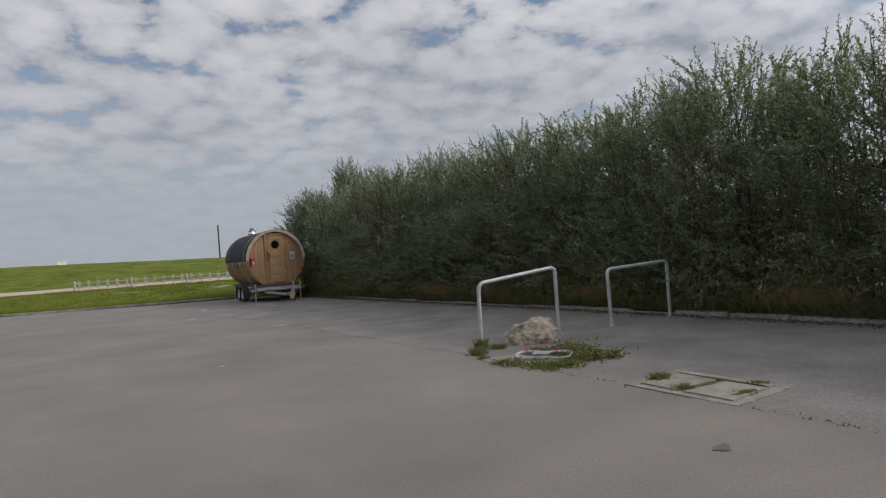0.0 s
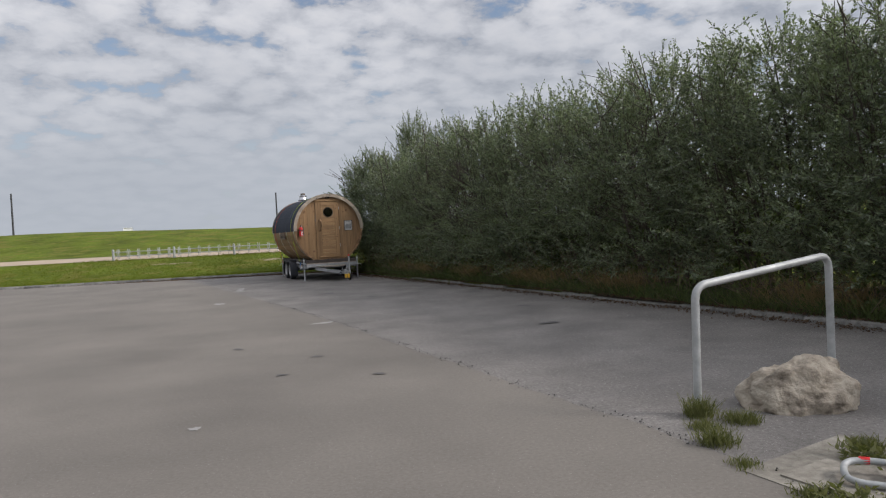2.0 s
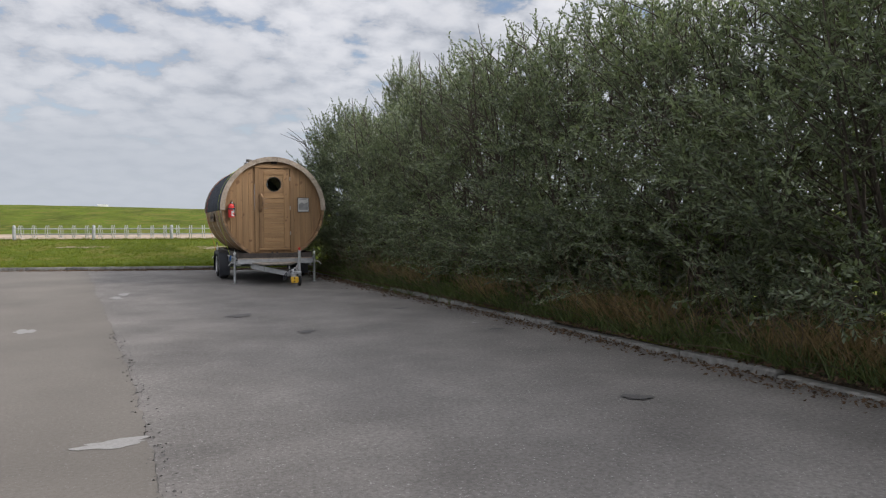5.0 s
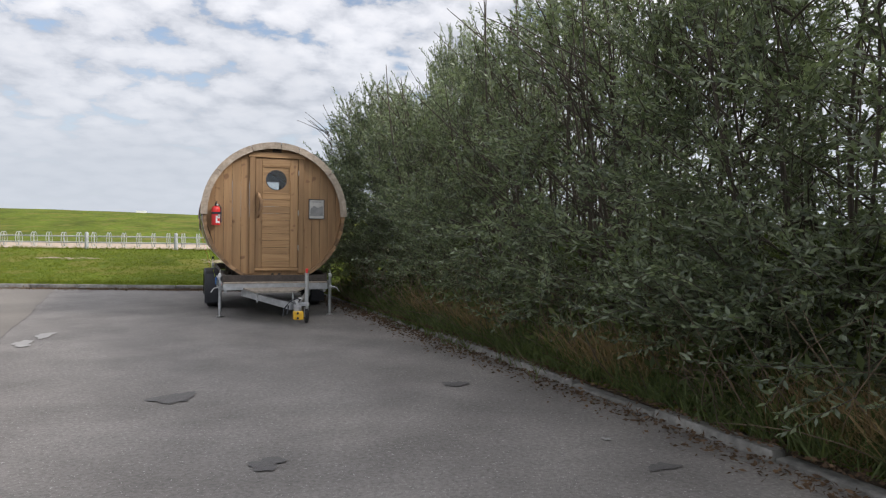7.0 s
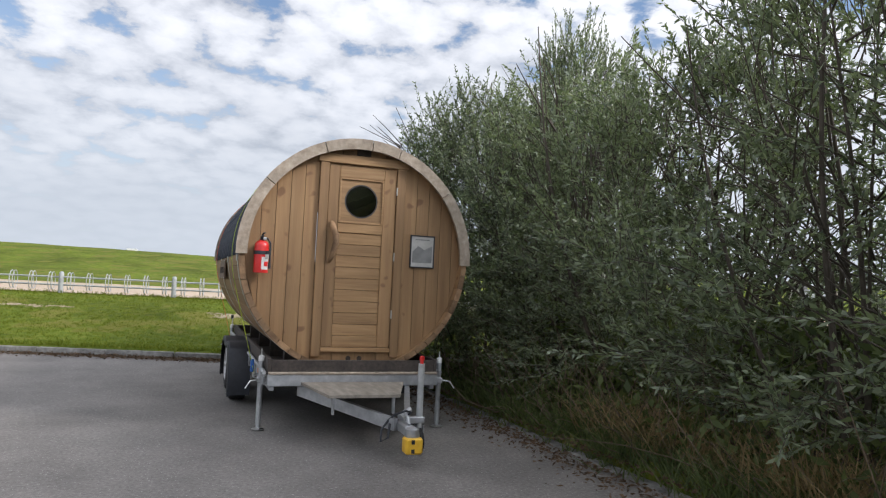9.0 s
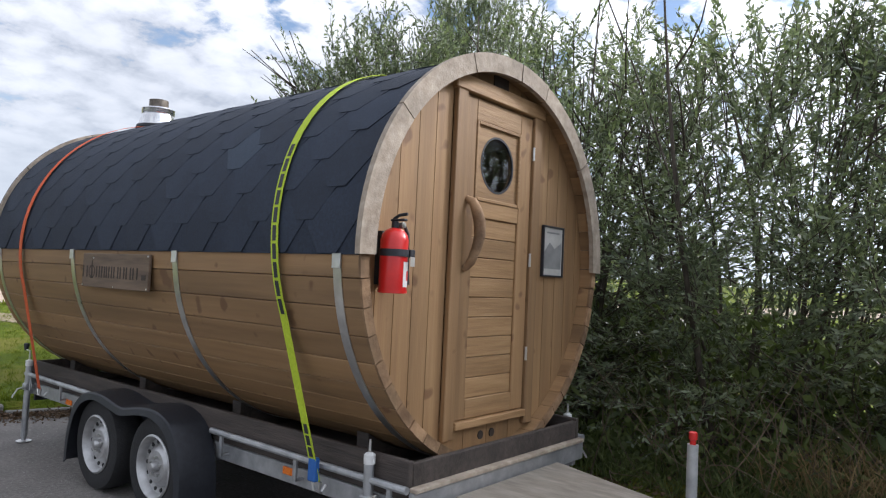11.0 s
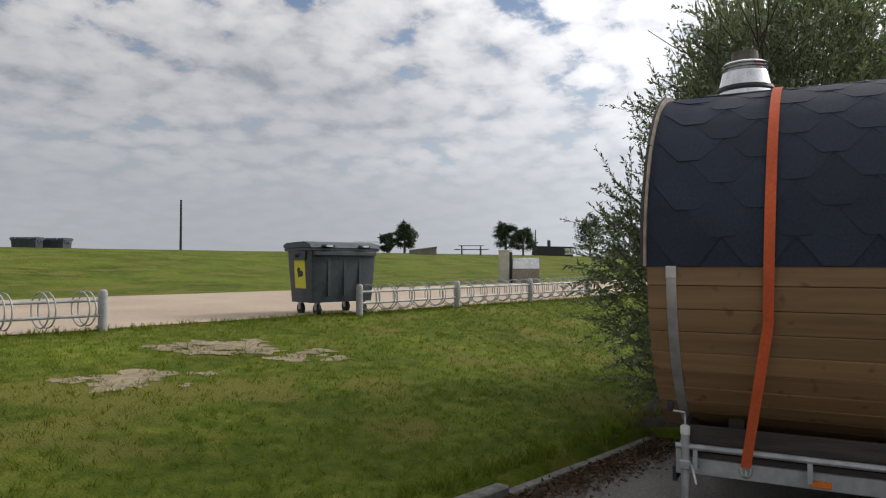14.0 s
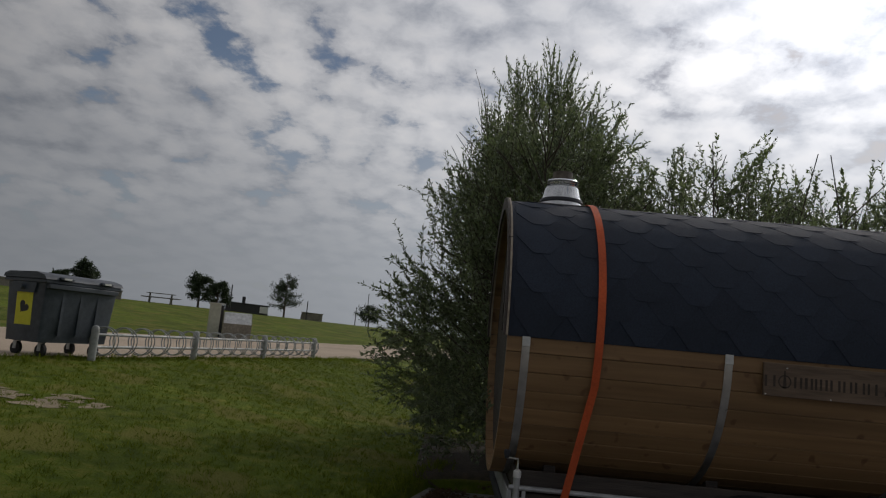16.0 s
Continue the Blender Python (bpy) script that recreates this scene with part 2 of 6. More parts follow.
PLY = material("plywood_step", [(0.3, (0.215, 0.190, 0.155)), (0.7, (0.325, 0.290, 0.245))], 0.8, scale=6, stretch=(4, 1, 4), bump=0.2, stain=0.25, stain_scale=5)
GALV = material("galvanised_steel", [(0.3, (0.36, 0.37, 0.38)), (0.7, (0.55, 0.56, 0.57))], 0.5, 0.75, scale=14, bump=0.12, bump_scale=60, stain=0.2, stain_scale=4)
GALV_DULL = material("weathered_galvanised_tube", [(0.3, (0.36, 0.37, 0.365)), (0.7, (0.52, 0.53, 0.525))], 0.6, 0.45, scale=16, bump=0.15, bump_scale=70, stain=0.2, stain_scale=5)
STEEL = material("bright_steel_band", [(0.3, (0.50, 0.50, 0.49)), (0.7, (0.72, 0.72, 0.70))], 0.32, 0.9, scale=10, bump=0.06, stain=0.2, stain_scale=6)
CHROME = material("polished_flue", [(0.3, (0.62, 0.63, 0.64)), (0.7, (0.80, 0.81, 0.82))], 0.2, 1.0, scale=8, bump=0.04)
SOOT = material("sooty_flue", [(0.3, (0.09, 0.075, 0.06)), (0.7, (0.20, 0.175, 0.15))], 0.55, 0.6, scale=20, bump=0.2)
RIM = material("silver_wheel", [(0.3, (0.42, 0.42, 0.42)), (0.7, (0.58, 0.58, 0.58))], 0.42, 0.7, scale=20, bump=0.08, stain=0.2, stain_scale=8)
RUBBER = material("tyre_rubber", [(0.3, (0.012, 0.012, 0.013)), (0.7, (0.028, 0.028, 0.029))], 0.8, scale=30, bump=0.3, stain=0.2, stain_scale=6)
PLASTIC = material("black_plastic", [(0.3, (0.013, 0.015, 0.021)), (0.7, (0.026, 0.029, 0.037))], 0.55, scale=25, bump=0.12, stain=0.2, stain_scale=4)
RED = material("red_paint", [(0.3, (0.52, 0.012, 0.012)), (0.7, (0.66, 0.022, 0.018))], 0.32, scale=10, bump=0.03, coat=0.3)
WHITE = material("white_label", [(0.3, (0.62, 0.62, 0.60)), (0.7, (0.78, 0.78, 0.76))], 0.6, scale=20, bump=0.0)
PRINT = material("printed_sheet", [(0.35, (0.34, 0.33, 0.30)), (0.65, (0.50, 0.49, 0.46))], 0.5, scale=7, bump=0.0)
INK = material("grey_print", [(0.3, (0.15, 0.15, 0.15)), (0.7, (0.26, 0.26, 0.25))], 0.5, scale=9, bump=0.0)
AMBER = material("amber_reflector", [(0.3, (0.70, 0.15, 0.01)), (0.7, (0.85, 0.22, 0.02))], 0.3, scale=60, bump=0.2, bump_scale=300)
ORANGE = material("orange_webbing", [(0.3, (0.55, 0.085, 0.02)), (0.7, (0.70, 0.125, 0.035))], 0.75, scale=60, bump=0.4, bump_scale=260, stain=0.2, stain_scale=3)
LIME = material("lime_webbing", [(0.3, (0.42, 0.56, 0.02)), (0.7, (0.55, 0.68, 0.04))], 0.75, scale=60, bump=0.4, bump_scale=260, stain=0.15, stain_scale=3)
YELLOW = material("yellow_paint", [(0.3, (0.68, 0.38, 0.02)), (0.7, (0.80, 0.48, 0.04))], 0.45, scale=12, bump=0.08, stain=0.2, stain_scale=9)
LABEL_Y = material("yellow_sticker", [(0.3, (0.56, 0.54, 0.02)), (0.7, (0.66, 0.64, 0.04))], 0.5, scale=12, bump=0.0)
BIN = material("grey_bin_plastic", [(0.3, (0.036, 0.046, 0.060)), (0.7, (0.066, 0.080, 0.098))], 0.5, scale=14, bump=0.1, stain=0.3, stain_scale=3)
BLUE = material("blue_ratchet", [(0.3, (0.02, 0.10, 0.34)), (0.7, (0.03, 0.14, 0.44))], 0.5, scale=20, bump=0.05)
SOIL = material("dark_soil", [(0.3, (0.035, 0.027, 0.018)), (0.7, (0.095, 0.073, 0.048))], 0.95, scale=16, bump=0.9, bump_scale=50, stain=0.3, stain_scale=2)
STONE = material("granite_boulder", [(0.30, (0.13, 0.105, 0.08)), (0.46, (0.38, 0.325, 0.255)), (0.70, (0.56, 0.50, 0.41))], 0.9, scale=7, detail=10, bump=1.0, bump_scale=22, stain=0.35, stain_scale=4, distance=0.03)
BARK = material("willow_bark", [(0.3, (0.055, 0.045, 0.034)), (0.7, (0.12, 0.10, 0.078))], 0.9, scale=14, stretch=(3, 3, 0.5), bump=0.6)
LEAF = leaf_material("willow_leaf", (0.038, 0.055, 0.037), (0.270, 0.310, 0.210), 0.34, 0.36)
WEED = leaf_material("weed_leaf", (0.030, 0.050, 0.017), (0.150, 0.185, 0.062), 0.7)
DRY = leaf_material("dry_stalk", (0.17, 0.115, 0.05), (0.36, 0.26, 0.13), 0.8, 0.15)
TWIG = leaf_material("dead_twig", (0.07, 0.05, 0.035), (0.24, 0.18, 0.12), 0.85, 0.05)
GRASS.node_tree.nodes["Principled BSDF"].inputs["Specular IOR Level"].default_value = 0.12
BLADE = leaf_material("grass_blade", (0.055, 0.088, 0.008), (0.185, 0.205, 0.030), 0.95)
BLADE.node_tree.nodes["Principled BSDF"].inputs["Specular IOR Level"].default_value = 0.12
TUFT = leaf_material("tuft_blade", (0.058, 0.070, 0.020), (0.190, 0.190, 0.075), 0.8)
LITTER = leaf_material("fallen_leaf", (0.045, 0.028, 0.016), (0.14, 0.085, 0.045), 0.85, 0.05)
NEEDLE = leaf_material("pine_foliage", (0.022, 0.036, 0.02), (0.055, 0.08, 0.04), 0.7, 0.15)
POSTPAINT = material("grey_bollard", [(0.3, (0.30, 0.31, 0.305)), (0.7, (0.44, 0.45, 0.44))], 0.7, scale=16, bump=0.2, stain=0.25, stain_scale=6)
CREAM = material("cream_cabinet", [(0.3, (0.44, 0.44, 0.36)), (0.7, (0.56, 0.56, 0.47))], 0.6, scale=10, bump=0.1, stain=0.15)
DARKWOOD = material("tarred_timber", [(0.3, (0.03, 0.03, 0.032)), (0.7, (0.07, 0.07, 0.072))], 0.8, scale=9, bump=0.3)
GREYWOOD = material("grey_table_wood", [(0.3, (0.15, 0.14, 0.125)), (0.7, (0.26, 0.245, 0.22))], 0.8, scale=9, bump=0.3)
GLASS = bpy.data.materials.new("window_glass")
GLASS.use_nodes = True
_b = GLASS.node_tree.nodes["Principled BSDF"]
_b.inputs["Base Color"].default_value = (0.75, 0.78, 0.78, 1)
_b.inputs["Transmission Weight"].default_value = 1.0
_b.inputs["Roughness"].default_value = 0.02
_b.inputs["IOR"].default_value = 1.45


# ---------------------------------------------------------------- building helpers
def world_of(ob):
    return Matrix.Identity(4) if ob is None else world_of(ob.parent) @ ob.matrix_parent_inverse @ ob.matrix_basis


def attach(ob, parent):
    if parent:
        ob.parent = parent
        ob.matrix_parent_inverse = world_of(parent).inverted()
    return ob


def to_mesh(name, bm, mat, smooth=None):
    me = bpy.data.meshes.new(name)
    bmesh.ops.recalc_face_normals(bm, faces=bm.faces)
    if smooth is not None:
        for f in bm.faces:
            f.smooth = True
        for e in bm.edges:
            if len(e.link_faces) == 2 and e.calc_face_angle(0) > radians(smooth):
                e.smooth = False
    bm.to_mesh(me)
    bm.free()
    me.materials.append(mat)
    return me


def part(name, bm, mat, parent=None, label="", smooth=35):
    """One mesh object, in world coordinates, under a thing or a part."""
    ob = attach(new(name, to_mesh(name, bm, mat, smooth)), parent)
    return tagged(ob, label) if label else ob


def thing(name, at, label, category, group=""):
    ob = new(name)
    ob.location = at
    ob.empty_display_size = 0.1
    return tagged(ob, label, category, group)


def B():
    return bmesh.new()


def box(bm, x0, x1, y0, y1, z0, z1, bevel=0.0, m=None):
    tmp = bmesh.ops.create_cube(bm, size=1.0)["verts"]
    for v in tmp:
        v.co = Vector((x0 + (v.co.x + 0.5) * (x1 - x0), y0 + (v.co.y + 0.5) * (y1 - y0), z0 + (v.co.z + 0.5) * (z1 - z0)))
    if bevel:
        edges = list({e for v in tmp for e in v.link_edges})
        res = bmesh.ops.bevel(bm, geom=edges, offset=bevel, segments=1, affect="EDGES")
        tmp = list({v for f in res["faces"] for v in f.verts} | {v for v in tmp if v.is_valid})
    if m is not None:
        for v in tmp:
            v.co = m @ v.co
    return bm


def rod(bm, p0, p1, r0, r1=None, n=12, caps=True):
    """A round bar or cone from p0 to p1."""
    r1 = r0 if r1 is None else r1
    p0, p1 = Vector(p0), Vector(p1)
    z = (p1 - p0).normalized()
    x = z.orthogonal().normalized()
    y = z.cross(x)
    rings = []
    for p, r in ((p0, r0), (p1, r1)):
        rings.append([bm.verts.new(p + (x * math.cos(2 * math.pi * i / n) + y * math.sin(2 * math.pi * i / n)) * r) for i in range(n)])
    for i in range(n):
        bm.faces.new((rings[0][i], rings[0][(i + 1) % n], rings[1][(i + 1) % n], rings[1][i]))
    if caps:
        bm.faces.new(rings[0][::-1])
        bm.faces.new(rings[1])
    return bm


def tube(bm, pts, r, n=10, closed=False):
    """A round tube along points; r may be a number or one per point."""
    pts = [Vector(p) for p in pts]
    k = len(pts)
    rr = r if isinstance(r, (list, tuple)) else [r] * k
    rings, side = [], None
    for i, p in enumerate(pts):
        a = pts[(i - 1) % k] if closed or i else p
        b = pts[(i + 1) % k] if closed or i < k - 1 else p
        d = (b - a).normalized()
        side = d.orthogonal().normalized() if side is None else (side - d * side.dot(d)).normalized()
        up = d.cross(side)
        rings.append([bm.verts.new(p + (side * math.cos(2 * math.pi * j / n) + up * math.sin(2 * math.pi * j / n)) * rr[i]) for j in range(n)])
    for i in range(k if closed else k - 1):
        a, b = rings[i], rings[(i + 1) % k]
        for j in range(n):
            bm.faces.new((a[j], a[(j + 1) % n], b[(j + 1) % n], b[j]))
    if not closed:
        bm.faces.new(rings[0][::-1])
        bm.faces.new(rings[-1])
    return bm


def lathe(bm, centre, profile, n=32, axis="z", close=False):
    """Turns (radius, height) pairs round an axis through centre."""
    c = Vector(centre)
    rings = []
    for r, h in profile:
        ring = []
        for i in range(n):
            a = 2 * math.pi * i / n
            p = (r * math.cos(a), r * math.sin(a), h) if axis == "z" else (h, r * math.cos(a), r * math.sin(a)) if axis == "x" else (r * math.cos(a), h, r * math.sin(a))
            ring.append(bm.verts.new(c + Vector(p)))
        rings.append(ring)
    for a, b in zip(rings, rings[1:] + ([rings[0]] if close else [])):
        for i in range(n):
            bm.faces.new((a[i], a[(i + 1) % n], b[(i + 1) % n], b[i]))
    if not close:
        if profile[0][0] > 1e-4:
            bm.faces.new(rings[0][::-1])
        if profile[-1][0] > 1e-4:
            bm.faces.new(rings[-1])
    return bm


def prism(bm, outline, axis, lo, hi):
    """Pushes a flat outline along an axis: outlines are (y, z), (x, z) or (x, y)."""
    def at(p, h):
        return {"x": (h, p[0], p[1]), "y": (p[0], h, p[1]), "z": (p[0], p[1], h)}[axis]
    a = [bm.verts.new(at(p, lo)) for p in outline]
    b = [bm.verts.new(at(p, hi)) for p in outline]
    k = len(outline)
    bm.faces.new(a)
    bm.faces.new(b[::-1])
    for i in range(k):
        bm.faces.new((a[i], b[i], b[(i + 1) % k], a[(i + 1) % k]))
    return bm


def arc_prism(bm, cx, cz, r0, r1, a0, a1, y0, y1, n):
    """Part of a ring about the barrel's axis; angles in degrees from +x upwards."""
    secs = []
    for i in range(n + 1):
        a = radians(a0 + (a1 - a0) * i / n)
        c, s = math.cos(a), math.sin(a)
        secs.append([bm.verts.new((cx + r * c, y, cz + r * s)) for r, y in ((r0, y0), (r1, y0), (r1, y1), (r0, y1))])
    for p, q in zip(secs, secs[1:]):
        for j in range(4):
            bm.faces.new((p[j], p[(j + 1) % 4], q[(j + 1) % 4], q[j]))
    bm.faces.new(secs[0])
    bm.faces.new(secs[-1][::-1])
    return bm


def ribbon(bm, pts, sides, thick=0.004):
    """A flat strap along points; sides gives half its width as a vector at each point."""
    pts, sides = [Vector(p) for p in pts], [Vector(s) for s in sides]
    rows = []
    for i, (p, s) in enumerate(zip(pts, sides)):
        d = (pts[min(i + 1, len(pts) - 1)] - pts[max(i - 1, 0)]).normalized()
        n = d.cross(s).normalized() * thick / 2
        rows.append([bm.verts.new(v) for v in (p - s - n, p + s - n, p + s + n, p - s + n)])
    for a, b in zip(rows, rows[1:]):
        for j in range(4):
            bm.faces.new((a[j], a[(j + 1) % 4], b[(j + 1) % 4], b[j]))
    bm.faces.new(rows[0])
    bm.faces.new(rows[-1][::-1])
    return bm


def numpy_mesh(name, verts, faces, mat):
    """A mesh of quads or triangles from arrays."""
    me = bpy.data.meshes.new(name)
    k = faces.shape[1]
    me.vertices.add(len(verts))
    me.vertices.foreach_set("co", np.ascontiguousarray(verts, np.float32).ravel())
    me.loops.add(faces.size)
    me.loops.foreach_set("vertex_index", np.ascontiguousarray(faces, np.int32).ravel())
    me.polygons.add(len(faces))
    me.polygons.foreach_set("loop_start", np.arange(0, faces.size, k, dtype=np.int32))
    me.update(calc_edges=True)
    me.materials.append(mat)
    return me


def smoothstep(x):
    x = min(max(x, 0.0), 1.0)
    return x * x * (3 - 2 * x)


# ---------------------------------------------------------------- plan of the ground
ALONG_F = Vector((0.958, -0.287))      # along the far kerb, towards the hedge
NORMAL_F = Vector((0.287, 0.958))      # away from the yard, up the bank
CORNER = Vector((1.255, 4.424))        # where the two kerbs meet
ALONG_R = Vector((-0.058, 0.9983))      # along the hedge kerb
S0 = NORMAL_F.dot(CORNER)
FENCE_Z = 0.70


def past_f(x, y):
    return NORMAL_F.x * x + NORMAL_F.y * y - S0


def past_r(x, y):
    return (x - CORNER.x) * 0.9983 + (y - CORNER.y) * 0.058


def kerb_x(y):
    return 1.42 - 0.050 * y


def bank(s):
    """Height of the land at a distance beyond the far kerb."""
    if s < 5.9:
        return 0.09 + (FENCE_Z - 0.09) * (0.55 * s / 5.9 + 0.45 * smoothstep(s / 5.9))
    if s < 12.9:
        return FENCE_Z + (s - 5.9) / 7.0 * 0.10
    if s < 37.3:
        return FENCE_Z + 0.10 + 1.55 * smoothstep((s - 12.9) / 24.4)
    return FENCE_Z + 1.65 - 3.0 * smoothstep((s - 37.3) / 60.0)


def land(x, y):
    s, r = past_f(x, y), past_r(x, y)
    if s < 0 and r < 0:
        return -0.06
    h = bank(max(s, 0.0))
    if s > 13:
        h += 0.42 * smoothstep((8 - x) / 22) * smoothstep((s - 13) / 22)
    if s < 0.3 or s > 13:
        h += 0.03 * noise.noise(Vector((x * 0.4, y * 0.4, 0)))
    return h


def build_ground():
    a = [-400, -250, -150, -100, -70, -50, -40, -34, -30, -26, -22, -18, -15, -12, -10, -8, -6, -4, -2, -1, -0.04, 0.04]
    a += [0.3 + 0.35 * i for i in range(16)] + [6.2, 7, 8.5, 10, 11.5, 12.95, 13.3] + [13.6 + i for i in range(26)]
    a += [42, 46, 52, 60, 70, 85, 105, 140, 200, 300, 500, 900, 2500]
    b = [-2500, -900, -400, -250, -170, -120, -90, -70, -55, -45, -38, -32, -27, -23] + [-20 + 0.8 * i for i in range(25)]
    b += [-0.4, -0.04, 0.04, 0.4] + [0.8 + 0.8 * i for i in range(24)] + [22, 26, 31, 38, 46, 56, 70, 90, 120, 160, 220, 320, 500, 900, 2500]
    verts, faces = [], []
    for av in a:
        for bv in b:
            p = CORNER + ALONG_R * av + ALONG_F * bv
            verts.append((p.x, p.y, land(p.x, p.y)))
    n = len(b)
    for i in range(len(a) - 1):
        for j in range(n - 1):
            faces.append((i * n + j, i * n + j + 1, (i + 1) * n + j + 1, (i + 1) * n + j))
    me = numpy_mesh("ground", np.array(verts), np.array(faces), GRASS)
    me.polygons.foreach_set("use_smooth", [True] * len(me.polygons))
    tagged(new("ground", me), "mown green grass bank rising to a low dyke", "ground", kind="structure")


build_ground()


def seam_x(y):
    """The joint between the old and the newer asphalt."""
    base = -2.2 - 0.049 * max(y + 17.0, 0.0) - 0.02 * min(y + 17.0, 0.0)
    return base - 0.045 * max(y + 9, 0) + 0.06 * noise.noise(Vector((0, y * 0.5, 3.0))) + 0.035 * noise.noise(Vector((0, y * 2.4, 8.0))) + 0.022 * noise.noise(Vector((0, y * 7.1, 5.0)))


def build_yard():
    ys = np.concatenate([np.arange(-90, -26, 4.0), np.arange(-26, 8, 0.06), np.arange(8, 40, 4.0)])
    for name, lo, hi, mat, z, label in (
            ("asphalt_yard_1", lambda y: -75.0, seam_x, ASPHALT_NEW, 0.0, "smooth brownish-grey asphalt of a parking yard"),
            ("asphalt_yard_2", lambda y: seam_x(y) + 0.003, lambda y: kerb_x(y) + 0.05, ASPHALT_OLD, -0.004, "older coarse grey asphalt beside the hedge")):
        verts, faces = [], []
        for y in ys:
            x0, x1 = lo(y), hi(y)
            xs = [x0, x0 + (x1 - x0) * 0.9, x1] if lo(y) < -50 else [x0, (x0 + x1) / 2, x1]
            verts += [(x, y, z) for x in xs]
        for i in range(len(ys) - 1):
            faces += [(3 * i + j, 3 * i + j + 1, 3 * i + j + 4, 3 * i + j + 3) for j in range(2)]
        tagged(new(name, numpy_mesh(name, np.array(verts), np.array(faces), mat)), label, "asphalt", kind="structure")
    # dark filling under the open joint
    bm = B()
    rows = [(bm.verts.new((seam_x(y) - 0.03, y, -0.012)), bm.verts.new((seam_x(y) + 0.04, y, -0.012))) for y in ys]
    for p, q in zip(rows, rows[1:]):
        bm.faces.new((p[0], p[1], q[1], q[0]))
    tagged(part("asphalt_joint", bm, TAR, smooth=None), "dark open joint between two asphalt surfaces", "joint", kind="structure")


build_yard()


def blot(bm, x, y, rx, ry, turn=0.0, rough=0.3, seed=0, n=26, z=None, lift=0.014):
    """An irregular flat patch lying on the ground."""
    rng = random.Random(seed)
    ph = [rng.uniform(0, 6.28) for _ in range(4)]
    ring = []
    for i in range(n):
        a = 2 * math.pi * i / n
        k = 1 + rough * (0.5 * math.sin(2 * a + ph[0]) + 0.35 * math.sin(3 * a + ph[1]) + 0.3 * math.sin(5 * a + ph[2]) + 0.25 * math.sin(8 * a + ph[3])) + rng.uniform(-0.1, 0.1) * rough
        u, v = rx * k * math.cos(a), ry * k * math.sin(a)
        px, py = x + u * math.cos(turn) - v * math.sin(turn), y + u * math.sin(turn) + v * math.cos(turn)
        ring.append((px, py))
    hz = (lambda px, py: land(px, py) + lift) if z is None else (lambda px, py: z)
    c = bm.verts.new((x, y, hz(x, y)))
    mid = [bm.verts.new((x + (px - x) * 0.55, y + (py - y) * 0.55, hz(x + (px - x) * 0.55, y + (py - y) * 0.55))) for px, py in ring]
    out = [bm.verts.new((px, py, hz(px, py))) for px, py in ring]
    for i in range(n):
        j = (i + 1) % n
        bm.faces.new((c, mid[i], mid[j]))
        bm.faces.new((mid[i], out[i], out[j], mid[j]))
    return bm


# stains, repairs and scuffs on the asphalt
for i, (x, y, rx, ry, mat) in enumerate([
        (-2.70, -10.28, 0.20, 0.07, SCUFF), (-1.41, -5.07, 0.13, 0.18, OIL), (-0.91, -6.77, 0.09, 0.10, OIL), (1.10, -7.45, 0.08, 0.06, OIL),
        (0.77, -5.2, 0.09, 0.10, OIL), (-3.0, -2.0, 0.10, 0.22, SCUFF), (-2.9, -1.4, 0.10, 0.2, SCUFF), (-3.79, -5.5, 0.09, 0.2, SCUFF),
        (-4.75, -15.42, 0.035, 0.05, SCUFF), (1.09, -6.92, 0.025, 0.03, SCUFF), (0.55, -10.6, 0.10, 0.07, OIL),
        (-3.4, -13.1, 0.06, 0.05, OIL), (-4.1, -12.0, 0.05, 0.07, OIL), (-0.2, -12.6, 0.12, 0.09, OIL),
        (1.55, -20.5, 0.12, 0.07, OIL), (-3.0, -21.9, 0.07, 0.05, OIL), (-3.9, -13.9, 0.05, 0.04, OIL), (-3.1, -14.4, 0.05, 0.05, OIL)]):
    tagged(part("asphalt_mark", blot(B(), x, y, rx, ry, seed=i, rough=0.45, z=0.003 + 0.0002 * i), mat, smooth=None),
           "pale worn scuff on the asphalt" if mat is SCUFF else "dark oil stain on the asphalt", "stain", "marks on the asphalt", kind="structure")


def build_path():
    us = np.concatenate([np.arange(-120, -24, 6.0), np.arange(-24, 34, 0.35), np.arange(34, 160, 6.0)])
    verts, faces = [], []
    for u in us:
        near = 6.02 + 0.22 * noise.noise(Vector((u * 0.6, 1, 0))) + 0.12 * noise.noise(Vector((u * 2.3, 4, 0)))
        far = 12.65 + 0.25 * noise.noise(Vector((u * 0.4, 9, 0)))
        for s in (near, 7.6, 10.2, far):
            p = CORNER + ALONG_F * u + NORMAL_F * s
            verts.append((p.x, p.y, bank(s) + 0.012))
    for i in range(len(us) - 1):
        faces += [(4 * i + j, 4 * i + j + 1, 4 * i + j + 5, 4 * i + j + 4) for j in range(3)]
    tagged(new("gravel_path", numpy_mesh("gravel_path", np.array(verts), np.array(faces), SAND)), "wide sandy gravel path along the dyke", "path", kind="structure")


